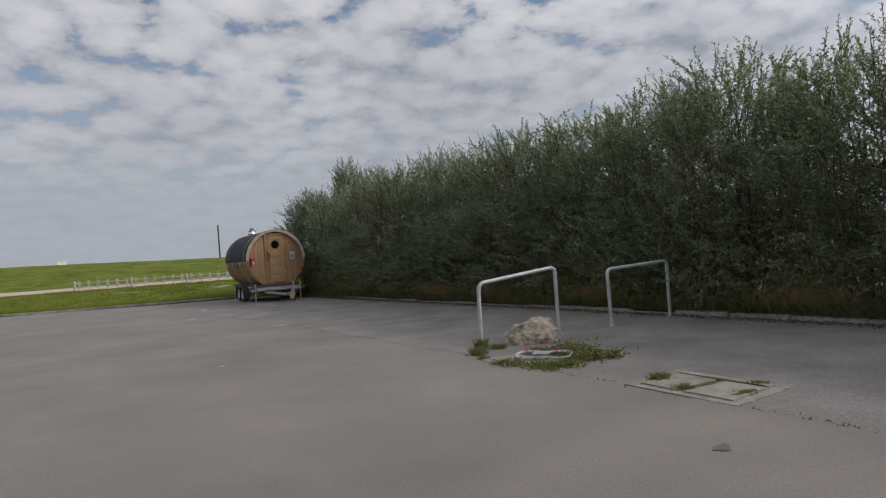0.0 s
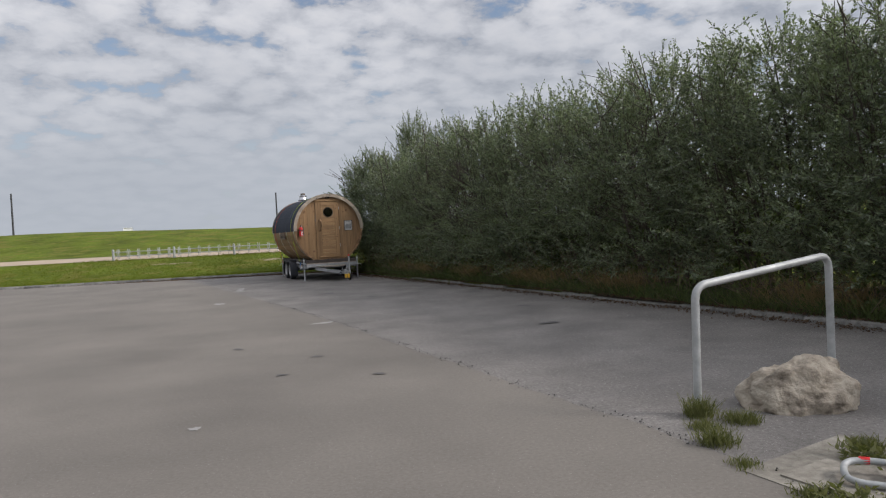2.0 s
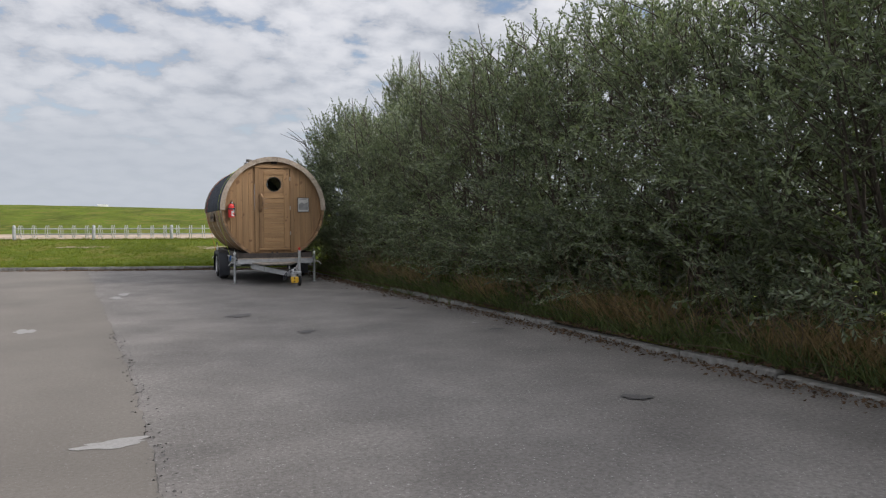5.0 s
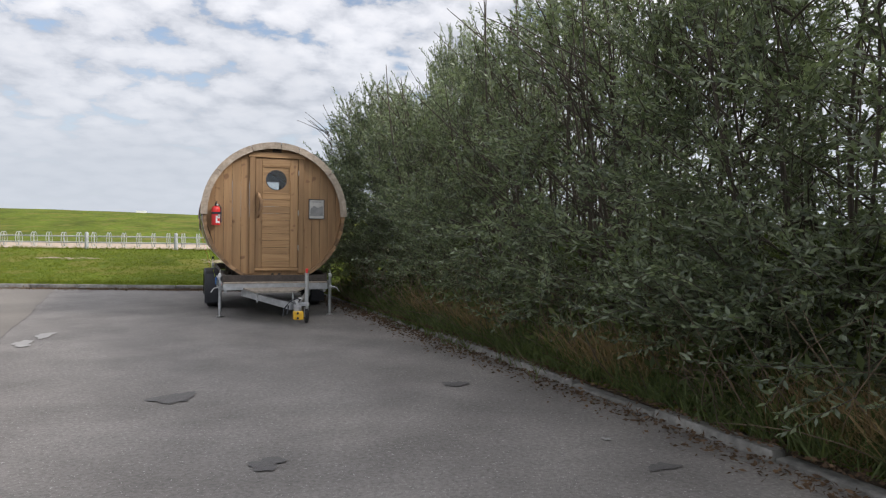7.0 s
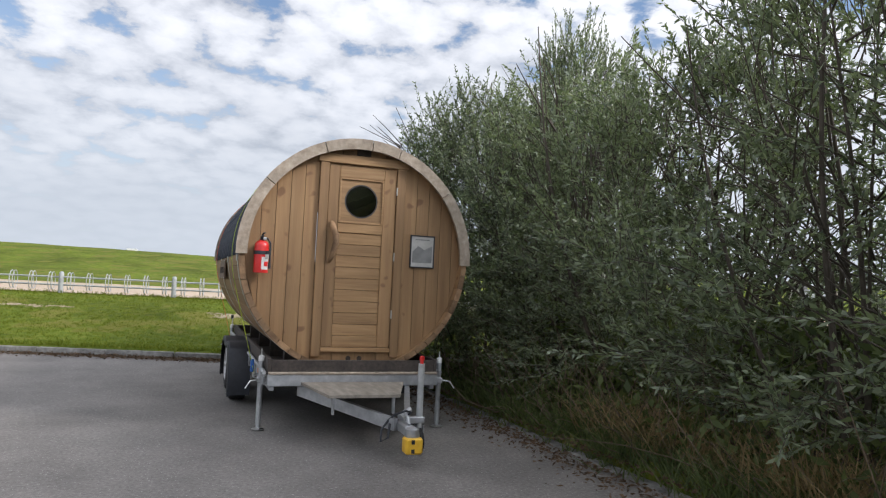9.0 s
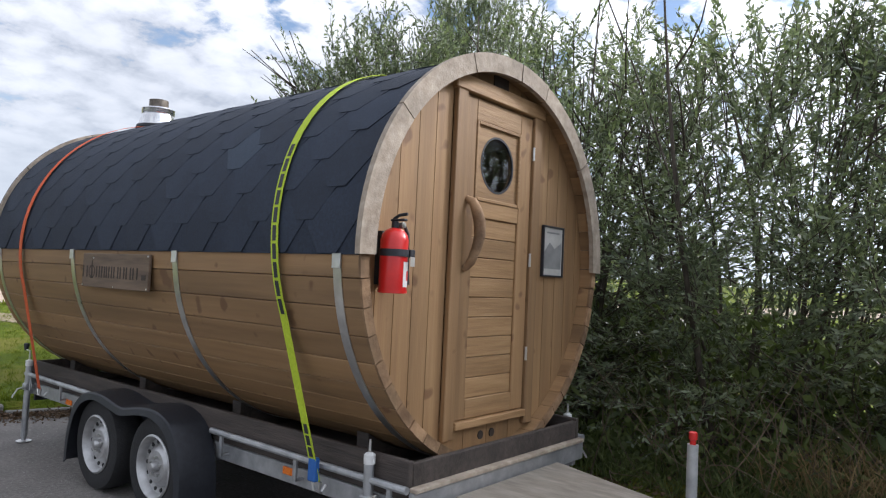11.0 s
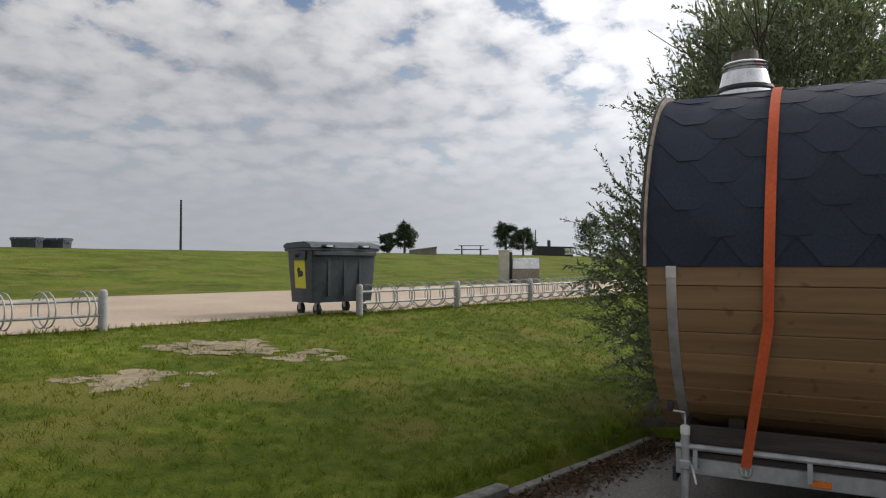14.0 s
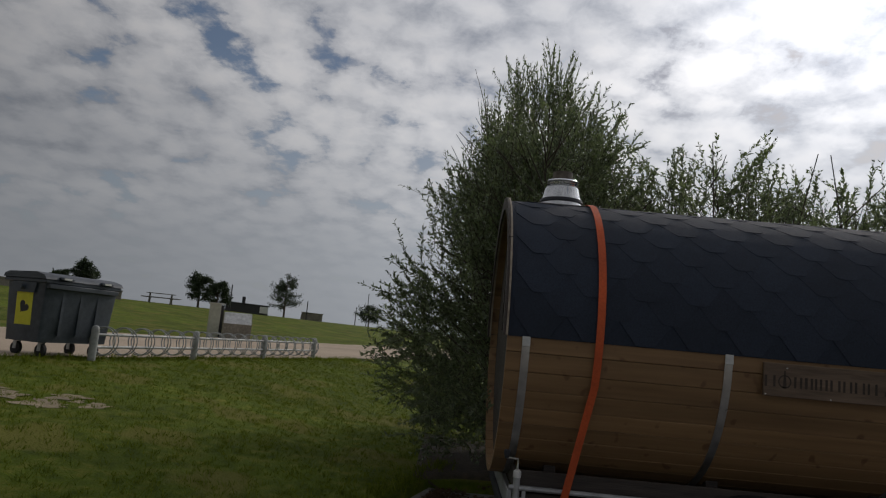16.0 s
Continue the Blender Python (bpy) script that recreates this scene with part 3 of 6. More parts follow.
build_path()
def worn_grass():
    rng = random.Random(31)
    k = 0
    for x, y, rx, ry, tn, n in ((1.05, 8.98, 0.60, 0.34, -0.85, 30), (-0.60, 8.72, 0.42, 0.28, -0.7, 13), (1.25, 8.1, 0.5, 0.15, -0.6, 5), (-0.2, 8.3, 0.6, 0.2, -0.6, 4), (-4.2, 10.0, 1.2, 0.12, -0.3, 6)):
        bm = B()
        for i in range(n):
            u, v = rng.gauss(0, 0.5) * rx, rng.gauss(0, 0.5) * ry
            px, py = x + u * math.cos(tn) - v * math.sin(tn), y + u * math.sin(tn) + v * math.cos(tn)
            q = rng.uniform(0.05, 0.19)
            blot(bm, px, py, q * 1.2, q * 0.8, tn, 0.65, 200 + k, n=22, lift=0.003 + 0.0003 * i)
            k += 1
        tagged(part("bare_patch", bm, EARTH, smooth=None), "dry sandy bare patch worn in the grass", "bare patch", "bare patches", kind="structure")


worn_grass()
soil = B()
rows = []
for i in range(90):
    y = 4.6 - 0.42 * i
    rows.append([soil.verts.new((kerb_x(y) + d + (0.12 * noise.noise(Vector((d, y, 0))) if d > 1 else 0), y, land(kerb_x(y) + d, y) + 0.02 + 0.03 * noise.noise(Vector((d * 2, y * 1.5, 2))))) for d in (0.055, 0.3, 0.7, 1.3, 2.0, 2.8)])
for p, q in zip(rows, rows[1:]):
    for j in range(5):
        soil.faces.new((p[j], p[j + 1], q[j + 1], q[j]))
tagged(part("soil_strip", soil, SOIL), "dark littered soil under the hedge", "soil", kind="structure")


# ---------------------------------------------------------------- barrel sauna
CX, CZ, RAD = -0.13, 1.515, 1.025      # axis and outer radius of the barrel
Y0, Y1 = -0.055, 3.99                  # its two ends
EDGE = -1.5                            # angle of the roofing's lower edge below the axis


def build_sauna():
    sauna = thing("barrel_sauna", (CX, 2.0, 0.49), "round cedar barrel sauna with dark felt roof, standing on a trailer", "sauna")
    # staves, one mesh turned round the axis
    n = 52
    half = math.pi / n
    gap = 0.0018 / RAD
    sec = []
    for r, a in ((RAD - 0.042, -half + gap), (RAD - 0.003, -half + gap), (RAD, -half + gap + 0.003), (RAD, half - gap - 0.003), (RAD - 0.003, half - gap), (RAD - 0.042, half - gap)):
        sec.append((r * math.cos(a), r * math.sin(a)))
    stave = to_mesh("stave", prism(B(), sec, "y", Y0, Y1), WOOD_Y)
    for i in range(n):
        ob = attach(new("stave", stave), sauna)
        ob.matrix_basis = Matrix.Translation((CX, 0, CZ)) @ Matrix.Rotation(-2 * math.pi * (i + 0.5) / n, 4, "Y")
    # worn stave ends on the lower half of the front rim
    end = to_mesh("stave_end", arc_prism(B(), 0, 0, RAD - 0.046, RAD + 0.002, -math.degrees(half) + 0.15, math.degrees(half) - 0.15, Y0 - 0.012, Y0 + 0.001, 2), WOOD_END)
    for i in range(n):
        a = 2 * math.pi * (i + 0.5) / n
        if math.sin(a) < 0.0:
            ob = attach(new("stave_end", end), sauna)
            ob.matrix_basis = Matrix.Translation((CX, 0.0015 * (i % 3), CZ)) @ Matrix.Rotation(-a, 4, "Y")
    # end walls of upright boards, fitted to the circle
    inner = RAD - 0.041

    def wall_boards(name, x_edges, y0, y1, lo=None, hi=None):
        for x0, x1 in zip(x_edges, x_edges[1:]):
            g = 0.0022
            xa, xb = x0 + g - CX, x1 - g - CX
            za = math.sqrt(max(inner ** 2 - xa ** 2, 0.0004))
            zb = math.sqrt(max(inner ** 2 - xb ** 2, 0.0004))
            ta, tb = (CZ + za, CZ + zb) if hi is None else (hi, hi)
            ba, bb = (CZ - za, CZ - zb) if lo is None else (lo, lo)
            # rear boards take the dark timber colour, the front ones cedar
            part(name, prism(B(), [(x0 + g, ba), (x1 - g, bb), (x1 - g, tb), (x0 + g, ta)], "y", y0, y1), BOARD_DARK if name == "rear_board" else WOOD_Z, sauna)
    wall_boards("wall_board", [-1.11, -0.985, -0.865, -0.745, -0.625, -0.505], 0.018, 0.058)
    wall_boards("wall_board", [0.285, 0.41, 0.53, 0.65, 0.77, 0.85], 0.018, 0.058)
    wall_boards("wall_board", [-0.505, -0.31, -0.11, 0.09, 0.285], 0.018, 0.058, hi=0.70)
    wall_boards("wall_board", [-0.505, -0.31, -0.11, 0.09, 0.285], 0.018, 0.058, lo=2.33)
    backing = B()
    arc_prism(backing, CX, CZ, 0.90, inner, 0, 360, 0.0585, 0.066, 48)
    part("wall_backing", backing, BOARD_DARK, sauna)
    # back wall with its high window, in the dark timber colour
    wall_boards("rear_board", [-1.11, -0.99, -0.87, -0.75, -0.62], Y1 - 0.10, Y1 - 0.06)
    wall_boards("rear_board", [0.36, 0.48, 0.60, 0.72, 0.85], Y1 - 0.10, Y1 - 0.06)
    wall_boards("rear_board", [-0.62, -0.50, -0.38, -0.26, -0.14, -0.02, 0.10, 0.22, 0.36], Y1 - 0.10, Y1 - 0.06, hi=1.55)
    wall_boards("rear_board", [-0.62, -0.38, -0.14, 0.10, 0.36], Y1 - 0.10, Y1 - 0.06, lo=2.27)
    pane = part("rear_pane", box(B(), -0.63, 0.37, Y1 - 0.085, Y1 - 0.079, 1.54, 2.28), GLASS, sauna, "high window pane in the rear wall")
    pane.visible_shadow = False
    # weathered arch boards over both ends of the roof, the rear one backed by a dark arch
    cuts = [-1.5, 38, 71, 86, 110, 143, 181.5]
    for y0, y1, mat, note in ((Y0 - 0.028, Y0 - 0.001, WOOD_GREY, "weathered grey arch board"), (Y1 + 0.001, Y1 + 0.014, WOOD_GREY, "weathered grey arch board"), (Y1 + 0.0165, Y1 + 0.03, BOARD_DARK, "dark rear arch board")):
        for a0, a1 in zip(cuts, cuts[1:]):
            part("arch_board", arc_prism(B(), CX, CZ, RAD - 0.072 + 0.004 * ((a0 * 7) % 3), RAD + 0.03, a0 + 0.22, a1 - 0.22, y0 - (0.002 * (a0 % 2) if y0 < 0 else 0), y1, 10), mat, sauna, note)
    # door casing and header
    part("door_post", box(B(), -0.505, -0.425, -0.012, 0.017, 0.63, 2.37, 0.004), WOOD_Z, sauna)
    part("door_post", box(B(), 0.205, 0.285, -0.012, 0.017, 0.63, 2.37, 0.004), WOOD_Z, sauna)
    part("door_header", box(B(), -0.525, 0.305, -0.02, 0.017, 2.345, 2.425, 0.005), WOOD_X, sauna)
    part("threshold", box(B(), -0.424, 0.204, -0.022, 0.017, 0.675, 0.712, 0.004), WOOD_X, sauna)
    notch = prism(B(), [(-0.18, 2.432), (-0.05, 2.432), (-0.05, 2.495), (-0.18, 2.495)], "y", 0.008, 0.0175)
    part("vent_slot", notch, BURNT, sauna, "dark vent slot above the door")
    for x in (-0.165, -0.065):
        part("drain_hole", lathe(B(), (x, 0, 0.617), [(0.0, 0.012), (0.022, 0.012), (0.022, 0.0175), (0.0, 0.0175)], 16, "y"), BURNT, sauna, "dark round drain hole")
    # the door
    door = part("door", box(B(), -0.421, -0.325, 0.004, 0.05, 0.716, 2.335, 0.004), WOOD_Z, sauna, "cedar door with a round window")
    part("stile", box(B(), 0.085, 0.201, 0.004, 0.05, 0.716, 2.335, 0.004), WOOD_Z, door)
    for z0, z1 in ((0.716, 0.815), (1.73, 1.815), (2.225, 2.335)):
        part("rail", box(B(), -0.3245, 0.0845, 0.004, 0.05, z0, z1, 0.004), WOOD_X, door)
    k = 9
    for i in range(k):
        z0 = 0.816 + (1.729 - 0.816) * i / k
        z1 = 0.816 + (1.729 - 0.816) * (i + 1) / k
        part("slat", box(B(), -0.324, 0.084, 0.014, 0.04, z0 + 0.0015, z1 - 0.0015, 0.003), WOOD_X, door)
    bm = B()
    wx, wz, wr = -0.12, 2.02, 0.148
    ring, sq = [], []
    m = 48
    for i in range(m):
        a = 2 * math.pi * i / m
        c, s = math.cos(a), math.sin(a)
        f = 1 / max(abs(c), abs(s))
        ring.append((wx + wr * c, wz + wr * s))
        sq.append((wx + 0.2035 * c * f, wz + 0.2045 * s * f))
    lv = {}
    for y in (0.012, 0.042):
        lv[y] = ([bm.verts.new((x, y, z)) for x, z in ring], [bm.verts.new((x, y, z)) for x, z in sq])
    for i in range(m):
        j = (i + 1) % m
        for y in lv:
            a, b = lv[y]
            bm.faces.new((a[i], a[j], b[j], b[i]))
        bm.faces.new((lv[0.012][0][i], lv[0.042][0][i], lv[0.042][0][j], lv[0.012][0][j]))
    part("window_panel", bm, WOOD_X, door)
    for x0, x1, z0, z1 in ((-0.325, -0.307, 1.815, 2.225), (0.067, 0.085, 1.815, 2.225), (-0.3065, 0.0665, 1.815, 1.833), (-0.3065, 0.0665, 2.207, 2.225)):
        part("moulding", box(B(), x0, x1, -0.002, 0.0115, z0, z1, 0.003), WOOD_X, door)
    g = part("round_pane", lathe(B(), (wx, 0, wz), [(0.0, 0.024), (wr + 0.004, 0.024), (wr + 0.004, 0.030), (0.0, 0.030)], 40, "y"), GLASS, door, "round dark glass window")
    g.visible_shadow = False
    part("window_gasket", lathe(B(), (wx, 0, wz), [(wr - 0.008, 0.010), (wr + 0.003, 0.010), (wr + 0.003, 0.02), (wr - 0.008, 0.02)], 40, "y", close=True), PLASTIC, door)
    # a handle cut from a bent branch
    pts = [(-0.382, 0.004, 1.815), (-0.378, -0.030, 1.80), (-0.368, -0.050, 1.755), (-0.348, -0.056, 1.70), (-0.345, -0.058, 1.63), (-0.362, -0.052, 1.56), (-0.378, -0.035, 1.50), (-0.385, -0.012, 1.47), (-0.386, 0.004, 1.46)]
    part("door_handle", tube(B(), pts, [0.017, 0.023, 0.028, 0.031, 0.029, 0.025, 0.022, 0.018, 0.013], 12), WOOD_END, door, "bent driftwood handle")
    for z in (0.98, 1.5, 2.1):
        part("hinge", rod(B(), (0.205, -0.008, z), (0.205, -0.008, z + 0.075), 0.007, n=8), STEEL, door)
    # roofing
    part("roof_felt", arc_prism(B(), CX, CZ, RAD + 0.0005, RAD + 0.006, EDGE, 180 - EDGE, Y0 + 0.002, Y1 - 0.002, 60), FELT, sauna)
    # metal bands below the roofing
    for y in (0.075, 1.35, 2.60, 3.87):
        bm = B()
        arc_prism(bm, CX, CZ, RAD + 0.0005, RAD + 0.004, 181.6, 358.4, y - 0.025, y + 0.025, 48)
        band = part("metal_band", bm, STEEL, sauna, "bright steel hoop band")
        part("band_end", box(B(), CX - RAD - 0.010, CX - RAD - 0.0042, y - 0.026, y + 0.026, CZ - 0.085, CZ - 0.022, 0.002), STEEL, band)
    # flue
    fx, fy = -0.135, 3.57
    flue = part("flue_cone", lathe(B(), (fx, fy, 0), [(0.19, 2.495), (0.185, 2.525), (0.165, 2.565), (0.135, 2.685), (0.13, 2.700), (0.0, 2.700)], 32), CHROME, sauna, "polished steel flue cone", smooth=50)
    part("flue_collar", lathe(B(), (fx, fy, 0), [(0.168, 2.577), (0.172, 2.583), (0.166, 2.603), (0.160, 2.605)], 32), PLASTIC, flue, "black sealing collar")
    for z in (2.703, 2.722, 2.741):
        part("flue_ring", lathe(B(), (fx, fy, 0), [(0.0, z), (0.128, z), (0.135, z + 0.006), (0.125, z + 0.016), (0.0, z + 0.017)], 28), CHROME, flue)
    part("flue_pipe", lathe(B(), (fx, fy, 0), [(0.078, 2.755), (0.078, 2.830), (0.07, 2.830), (0.07, 2.765), (0.0, 2.765)], 24), SOOT, flue, "sooty flue top")
    part("flashing", arc_prism(B(), CX, CZ, RAD + 0.015, RAD + 0.0175, 76, 106, fy - 0.24, fy + 0.22, 8), CHROME, flue, "thin metal flashing")
    # felt shingles with hexagonal tabs, each on its own
    pitch, course = 0.333, 0.143
    bm = B()
    rows = []
    drop = 2 * course
    for f, hw in [(0.0, 0.17), (0.5, 0.497), (0.8, 0.497), (1.08, 0.497)]:
        s = f * drop
        a = -s / RAD
        lift = RAD + 0.0135 - 0.0055 * f
        rows.append([bm.verts.new((math.cos(a) * -(lift + d), y * pitch, -math.sin(a) * (lift + d))) for y, d in ((-hw, 0), (hw, 0), (hw, -0.0035), (-hw, -0.0035))])
    for p, q in zip(rows, rows[1:]):
        for j in range(4):
            bm.faces.new((p[j], p[(j + 1) % 4], q[(j + 1) % 4], q[j]))
    bm.faces.new(rows[0])
    bm.faces.new(rows[-1])
    tab = to_mesh("shingle", bm, SHINGLE, 30)
    pale = tab.copy()
    pale.materials[0] = PALE_SHINGLE
    rng = random.Random(5)
    rest = B()
    k = 0
    while k * course < math.pi * RAD - course * 0.6:
        turn = k * course / RAD
        off = (k % 2) * 0.5
        for j in range(-1, int((Y1 - Y0) / pitch) + 1):
            y = Y0 + 0.02 + (j + 0.5 + off) * pitch
            if y - pitch * 0.5 < Y0 - 0.02 or y + pitch * 0.5 > Y1 + 0.02:
                continue
            m = Matrix.Translation((CX, y, CZ)) @ Matrix.Rotation(turn - radians(1.2), 4, "Y") @ Matrix.Rotation(radians(rng.uniform(-0.25, 0.25)), 4, "X")
            if turn < radians(112):
                ob = attach(new("shingle", pale if k == 3 and abs(y - 0.95) < pitch * 0.45 else tab), sauna)
                ob.matrix_basis = m
            else:
                t2 = bmesh.new()
                t2.from_mesh(tab)
                t2.transform(m)
                tmp = bpy.data.meshes.new("tmp")
                t2.to_mesh(tmp)
                t2.free()
                rest.from_mesh(tmp)
                bpy.data.meshes.remove(tmp)
        k += 1
    tagged(part("shingles_far_side", rest, SHINGLE, sauna), kind="stuff")
    return sauna


build_sauna()


def build_wall_things():
    ex = thing("fire_extinguisher", (-0.965, -0.075, 1.337), "red fire extinguisher strapped to the cedar front wall", "fire extinguisher")
    x, y = -0.975, -0.075
    body = part("cylinder", lathe(B(), (x, y, 0), [(0.0, 1.337), (0.054, 1.337), (0.059, 1.345), (0.060, 1.352), (0.060, 1.560), (0.055, 1.583), (0.040, 1.602), (0.022, 1.612), (0.0, 1.612)], 32), RED, ex, smooth=50)
    part("foot_ring", lathe(B(), (x, y, 0), [(0.0605, 1.339), (0.0625, 1.339), (0.0625, 1.352), (0.0605, 1.352)], 28, close=True), RED, body)
    part("label", arc_label(x, y, 0.0612, 1.365, 1.470, -32, 30), WHITE, body, "white instruction label")
    part("label_panel", arc_label(x, y, 0.0618, 1.392, 1.432, -12, 26), RED, body, "red block on the label")
    part("valve", rod(B(), (x, y, 1.612), (x, y, 1.640), 0.016, n=12), PLASTIC, ex)
    part("lever", box(B(), x - 0.012, x + 0.012, y - 0.060, y + 0.02, 1.641, 1.651, 0.003), PLASTIC, ex, "black squeeze lever")
    part("carry_handle", tube(B(), [(x, y + 0.01, 1.651), (x + 0.004, y - 0.02, 1.667), (x + 0.014, y - 0.055, 1.672)], 0.007, 8), PLASTIC, ex)
    part("hose", tube(B(), [(x, y, 1.628), (x + 0.045, y - 0.01, 1.628), (x + 0.068, y - 0.012, 1.590), (x + 0.070, y - 0.014, 1.500), (x + 0.069, y - 0.018, 1.420)], 0.008, 8), PLASTIC, ex)
    part("nozzle", rod(B(), (x + 0.069, y - 0.018, 1.42), (x + 0.069, y - 0.018, 1.375), 0.009, 0.013, 10), PLASTIC, ex)
    part("bracket", lathe(B(), (x, y, 0), [(0.0605, 1.492), (0.0645, 1.492), (0.0645, 1.522), (0.0605, 1.522)], 28, close=True), PLASTIC, ex, "black retaining strap")
    part("buckle", box(B(), x + 0.035, x + 0.065, y - 0.064, y - 0.045, 1.490, 1.524, 0.003), PLASTIC, ex)
    part("tag", box(B(), x + 0.026, x + 0.054, y - 0.072, y - 0.070, 1.452, 1.492), PRINT, ex, "pale inspection tag")
    part("wall_plate", box(B(), x - 0.02, x + 0.02, y + 0.055, 0.017, 1.370, 1.600), PLASTIC, ex)
    part("gauge", lathe(B(), (x + 0.020, y - 0.020, 1.626), [(0.0, -0.014), (0.014, -0.012), (0.014, 0.006), (0.0, 0.008)], 14, "y"), STEEL, ex)
    no = thing("framed_notice", (0.48, 0.0, 1.60), "small black-framed printed notice on the cedar wall", "notice")
    part("sheet", box(B(), 0.372, 0.588, 0.006, 0.012, 1.463, 1.743), PRINT, no, "grey printed sheet")
    for a, b, c, d in ((0.362, 0.372, 1.453, 1.753), (0.588, 0.598, 1.453, 1.753), (0.3725, 0.5875, 1.453, 1.463), (0.3725, 0.5875, 1.743, 1.753)):
        part("frame", box(B(), a, b, -0.002, 0.0175, c, d, 0.001), PLASTIC, no, "black frame")
    part("heading", box(B(), 0.41, 0.55, 0.0045, 0.0058, 1.708, 1.718), INK, no, "line of small print")
    part("picture", prism(B(), [(0.385, 1.50), (0.575, 1.50), (0.575, 1.66), (0.50, 1.62), (0.44, 1.655), (0.385, 1.60)], "y", 0.0045, 0.0058), INK, no, "dim grey picture")
    si = thing("name_board", (CX - RAD - 0.01, 1.98, 1.36), "aged wooden name board with burnt-in dark lettering bars", "sign")
    xs = CX - RAD
    part("board", box(B(), xs - 0.022, xs - 0.004, 1.578, 2.392, 1.262, 1.468, 0.003), SIGNWOOD, si)
    # the firm's name, as plain bars
    widths = (0.066, 0.082, 0.050, 0.020, 0.040, 0.048, 0.062, 0.056, 0.062, 0.060)
    y = 2.386
    for i, w in enumerate(widths):
        if i == 1:
            c = y - w / 2
            part("round_mark", lathe(B(), (0, c, 1.357), [(0.033, xs - 0.0235), (0.041, xs - 0.0235), (0.041, xs - 0.0222), (0.033, xs - 0.0222)], 24, "x", close=True), BURNT, si)
            part("mark_bar", prism(B(), [(c - 0.012, 1.318), (c + 0.012, 1.318), (c + 0.004, 1.425), (c - 0.004, 1.425)], "x", xs - 0.0235, xs - 0.0222), BURNT, si)
        else:
            for e in ((y - 0.014, y), (y - w, y - w + 0.014)) if w > 0.03 else ((y - 0.017, y),):
                part("letter_bar", box(B(), xs - 0.0235, xs - 0.0222, *e, 1.323, 1.391), BURNT, si)
        y -= w + 0.016
    part("letter_bar", box(B(), xs - 0.0235, xs - 0.0222, 1.603, 1.652, 1.323, 1.352), BURNT, si)
    for y, z in ((1.59, 1.275), (1.59, 1.457), (2.38, 1.275), (1.98, 1.272), (2.25, 1.44)):
        part("screw", rod(B(), (xs - 0.025, y, z), (xs - 0.0215, y, z), 0.005, n=8), STEEL, si)


def arc_label(x, y, r, z0, z1, a0, a1):
    bm = B()
    rows = []
    for i in range(9):
        a = radians(a0 + (a1 - a0) * i / 8 - 60)
        rows.append([bm.verts.new((x + q * math.cos(a), y + q * math.sin(a), z)) for q, z in ((r, z0), (r, z1), (r - 0.0012, z1), (r - 0.0012, z0))])
    for p, q in zip(rows, rows[1:]):
        for j in range(4):
            bm.faces.new((p[j], p[(j + 1) % 4], q[(j + 1) % 4], q[j]))
    bm.faces.new(rows[0])
    bm.faces.new(rows[-1][::-1])
    return bm


build_wall_things()


def build_strap(name, mat, label, y_top, y_edge, y_foot, foot_x, foot_z, bars):
    st = thing(name, (foot_x, y_foot, foot_z), label, "strap")
    r = RAD + 0.024
    pts = []
    for i in range(40):
        a = radians(20 + 177 * i / 39)
        pts.append((CX + r * math.cos(a), y_top + (y_edge - y_top) * (i - 12) / 24, CZ + r * math.sin(a)))
    last = Vector(pts[-1])
    for i in range(1, 15):
        f = i / 14
        pts.append(tuple(last.lerp(Vector((foot_x, y_foot, foot_z)), f)))
    w = 0.0245
    sides = [Vector((0, w, 0))] * len(pts)
    part("webbing", ribbon(B(), pts, sides, 0.003), mat, st)
    if bars:
        for i in (29, 30, 31, 32, 33, 34, 35, 36, 37, 38, 48, 49, 50):
            p, q = Vector(pts[i]), Vector(pts[i + 1])
            d = (q - p).normalized()
            nrm = Vector((0, 1, 0)).cross(d).normalized()
            nrm = nrm if nrm.x < 0 else -nrm
            for f0, f1, half in ((0.06, 0.90, 0.0125),):
                a, b = p.lerp(q, f0) + nrm * 0.0027, p.lerp(q, f1) + nrm * 0.0027
                part("print_bar", ribbon(B(), [a, b], [Vector((0, half, 0))] * 2, 0.0012), PLASTIC, st, "black printed bar")
    f = Vector(pts[-1])
    hook = [(f.x, f.y - 0.03, f.z), (f.x, f.y - 0.018, f.z - 0.045), (f.x + 0.03, f.y, f.z - 0.06), (f.x + 0.06, f.y, f.z - 0.03)]
    part("hook", tube(B(), hook, 0.007, 8), STEEL, st, "steel strap hook")
    part("hook", tube(B(), [(p[0], 2 * f.y - p[1], p[2]) for p in hook], 0.007, 8), STEEL, st, "steel strap hook")
    if bars:
        part("ratchet", box(B(), f.x - 0.03, f.x + 0.0, f.y - 0.02, f.y + 0.035, f.z + 0.0, f.z + 0.11, 0.006), BLUE, st, "blue ratchet buckle")


build_strap("orange_strap", ORANGE, "orange webbing strap tied over the barrel to the trailer", 3.365, 3.415, 3.54, -0.935, 0.45, False)
build_strap("lime_strap", LIME, "lime webbing strap with black printed bars over the barrel", 0.70, 0.465, 0.38, -0.935, 0.45, True)


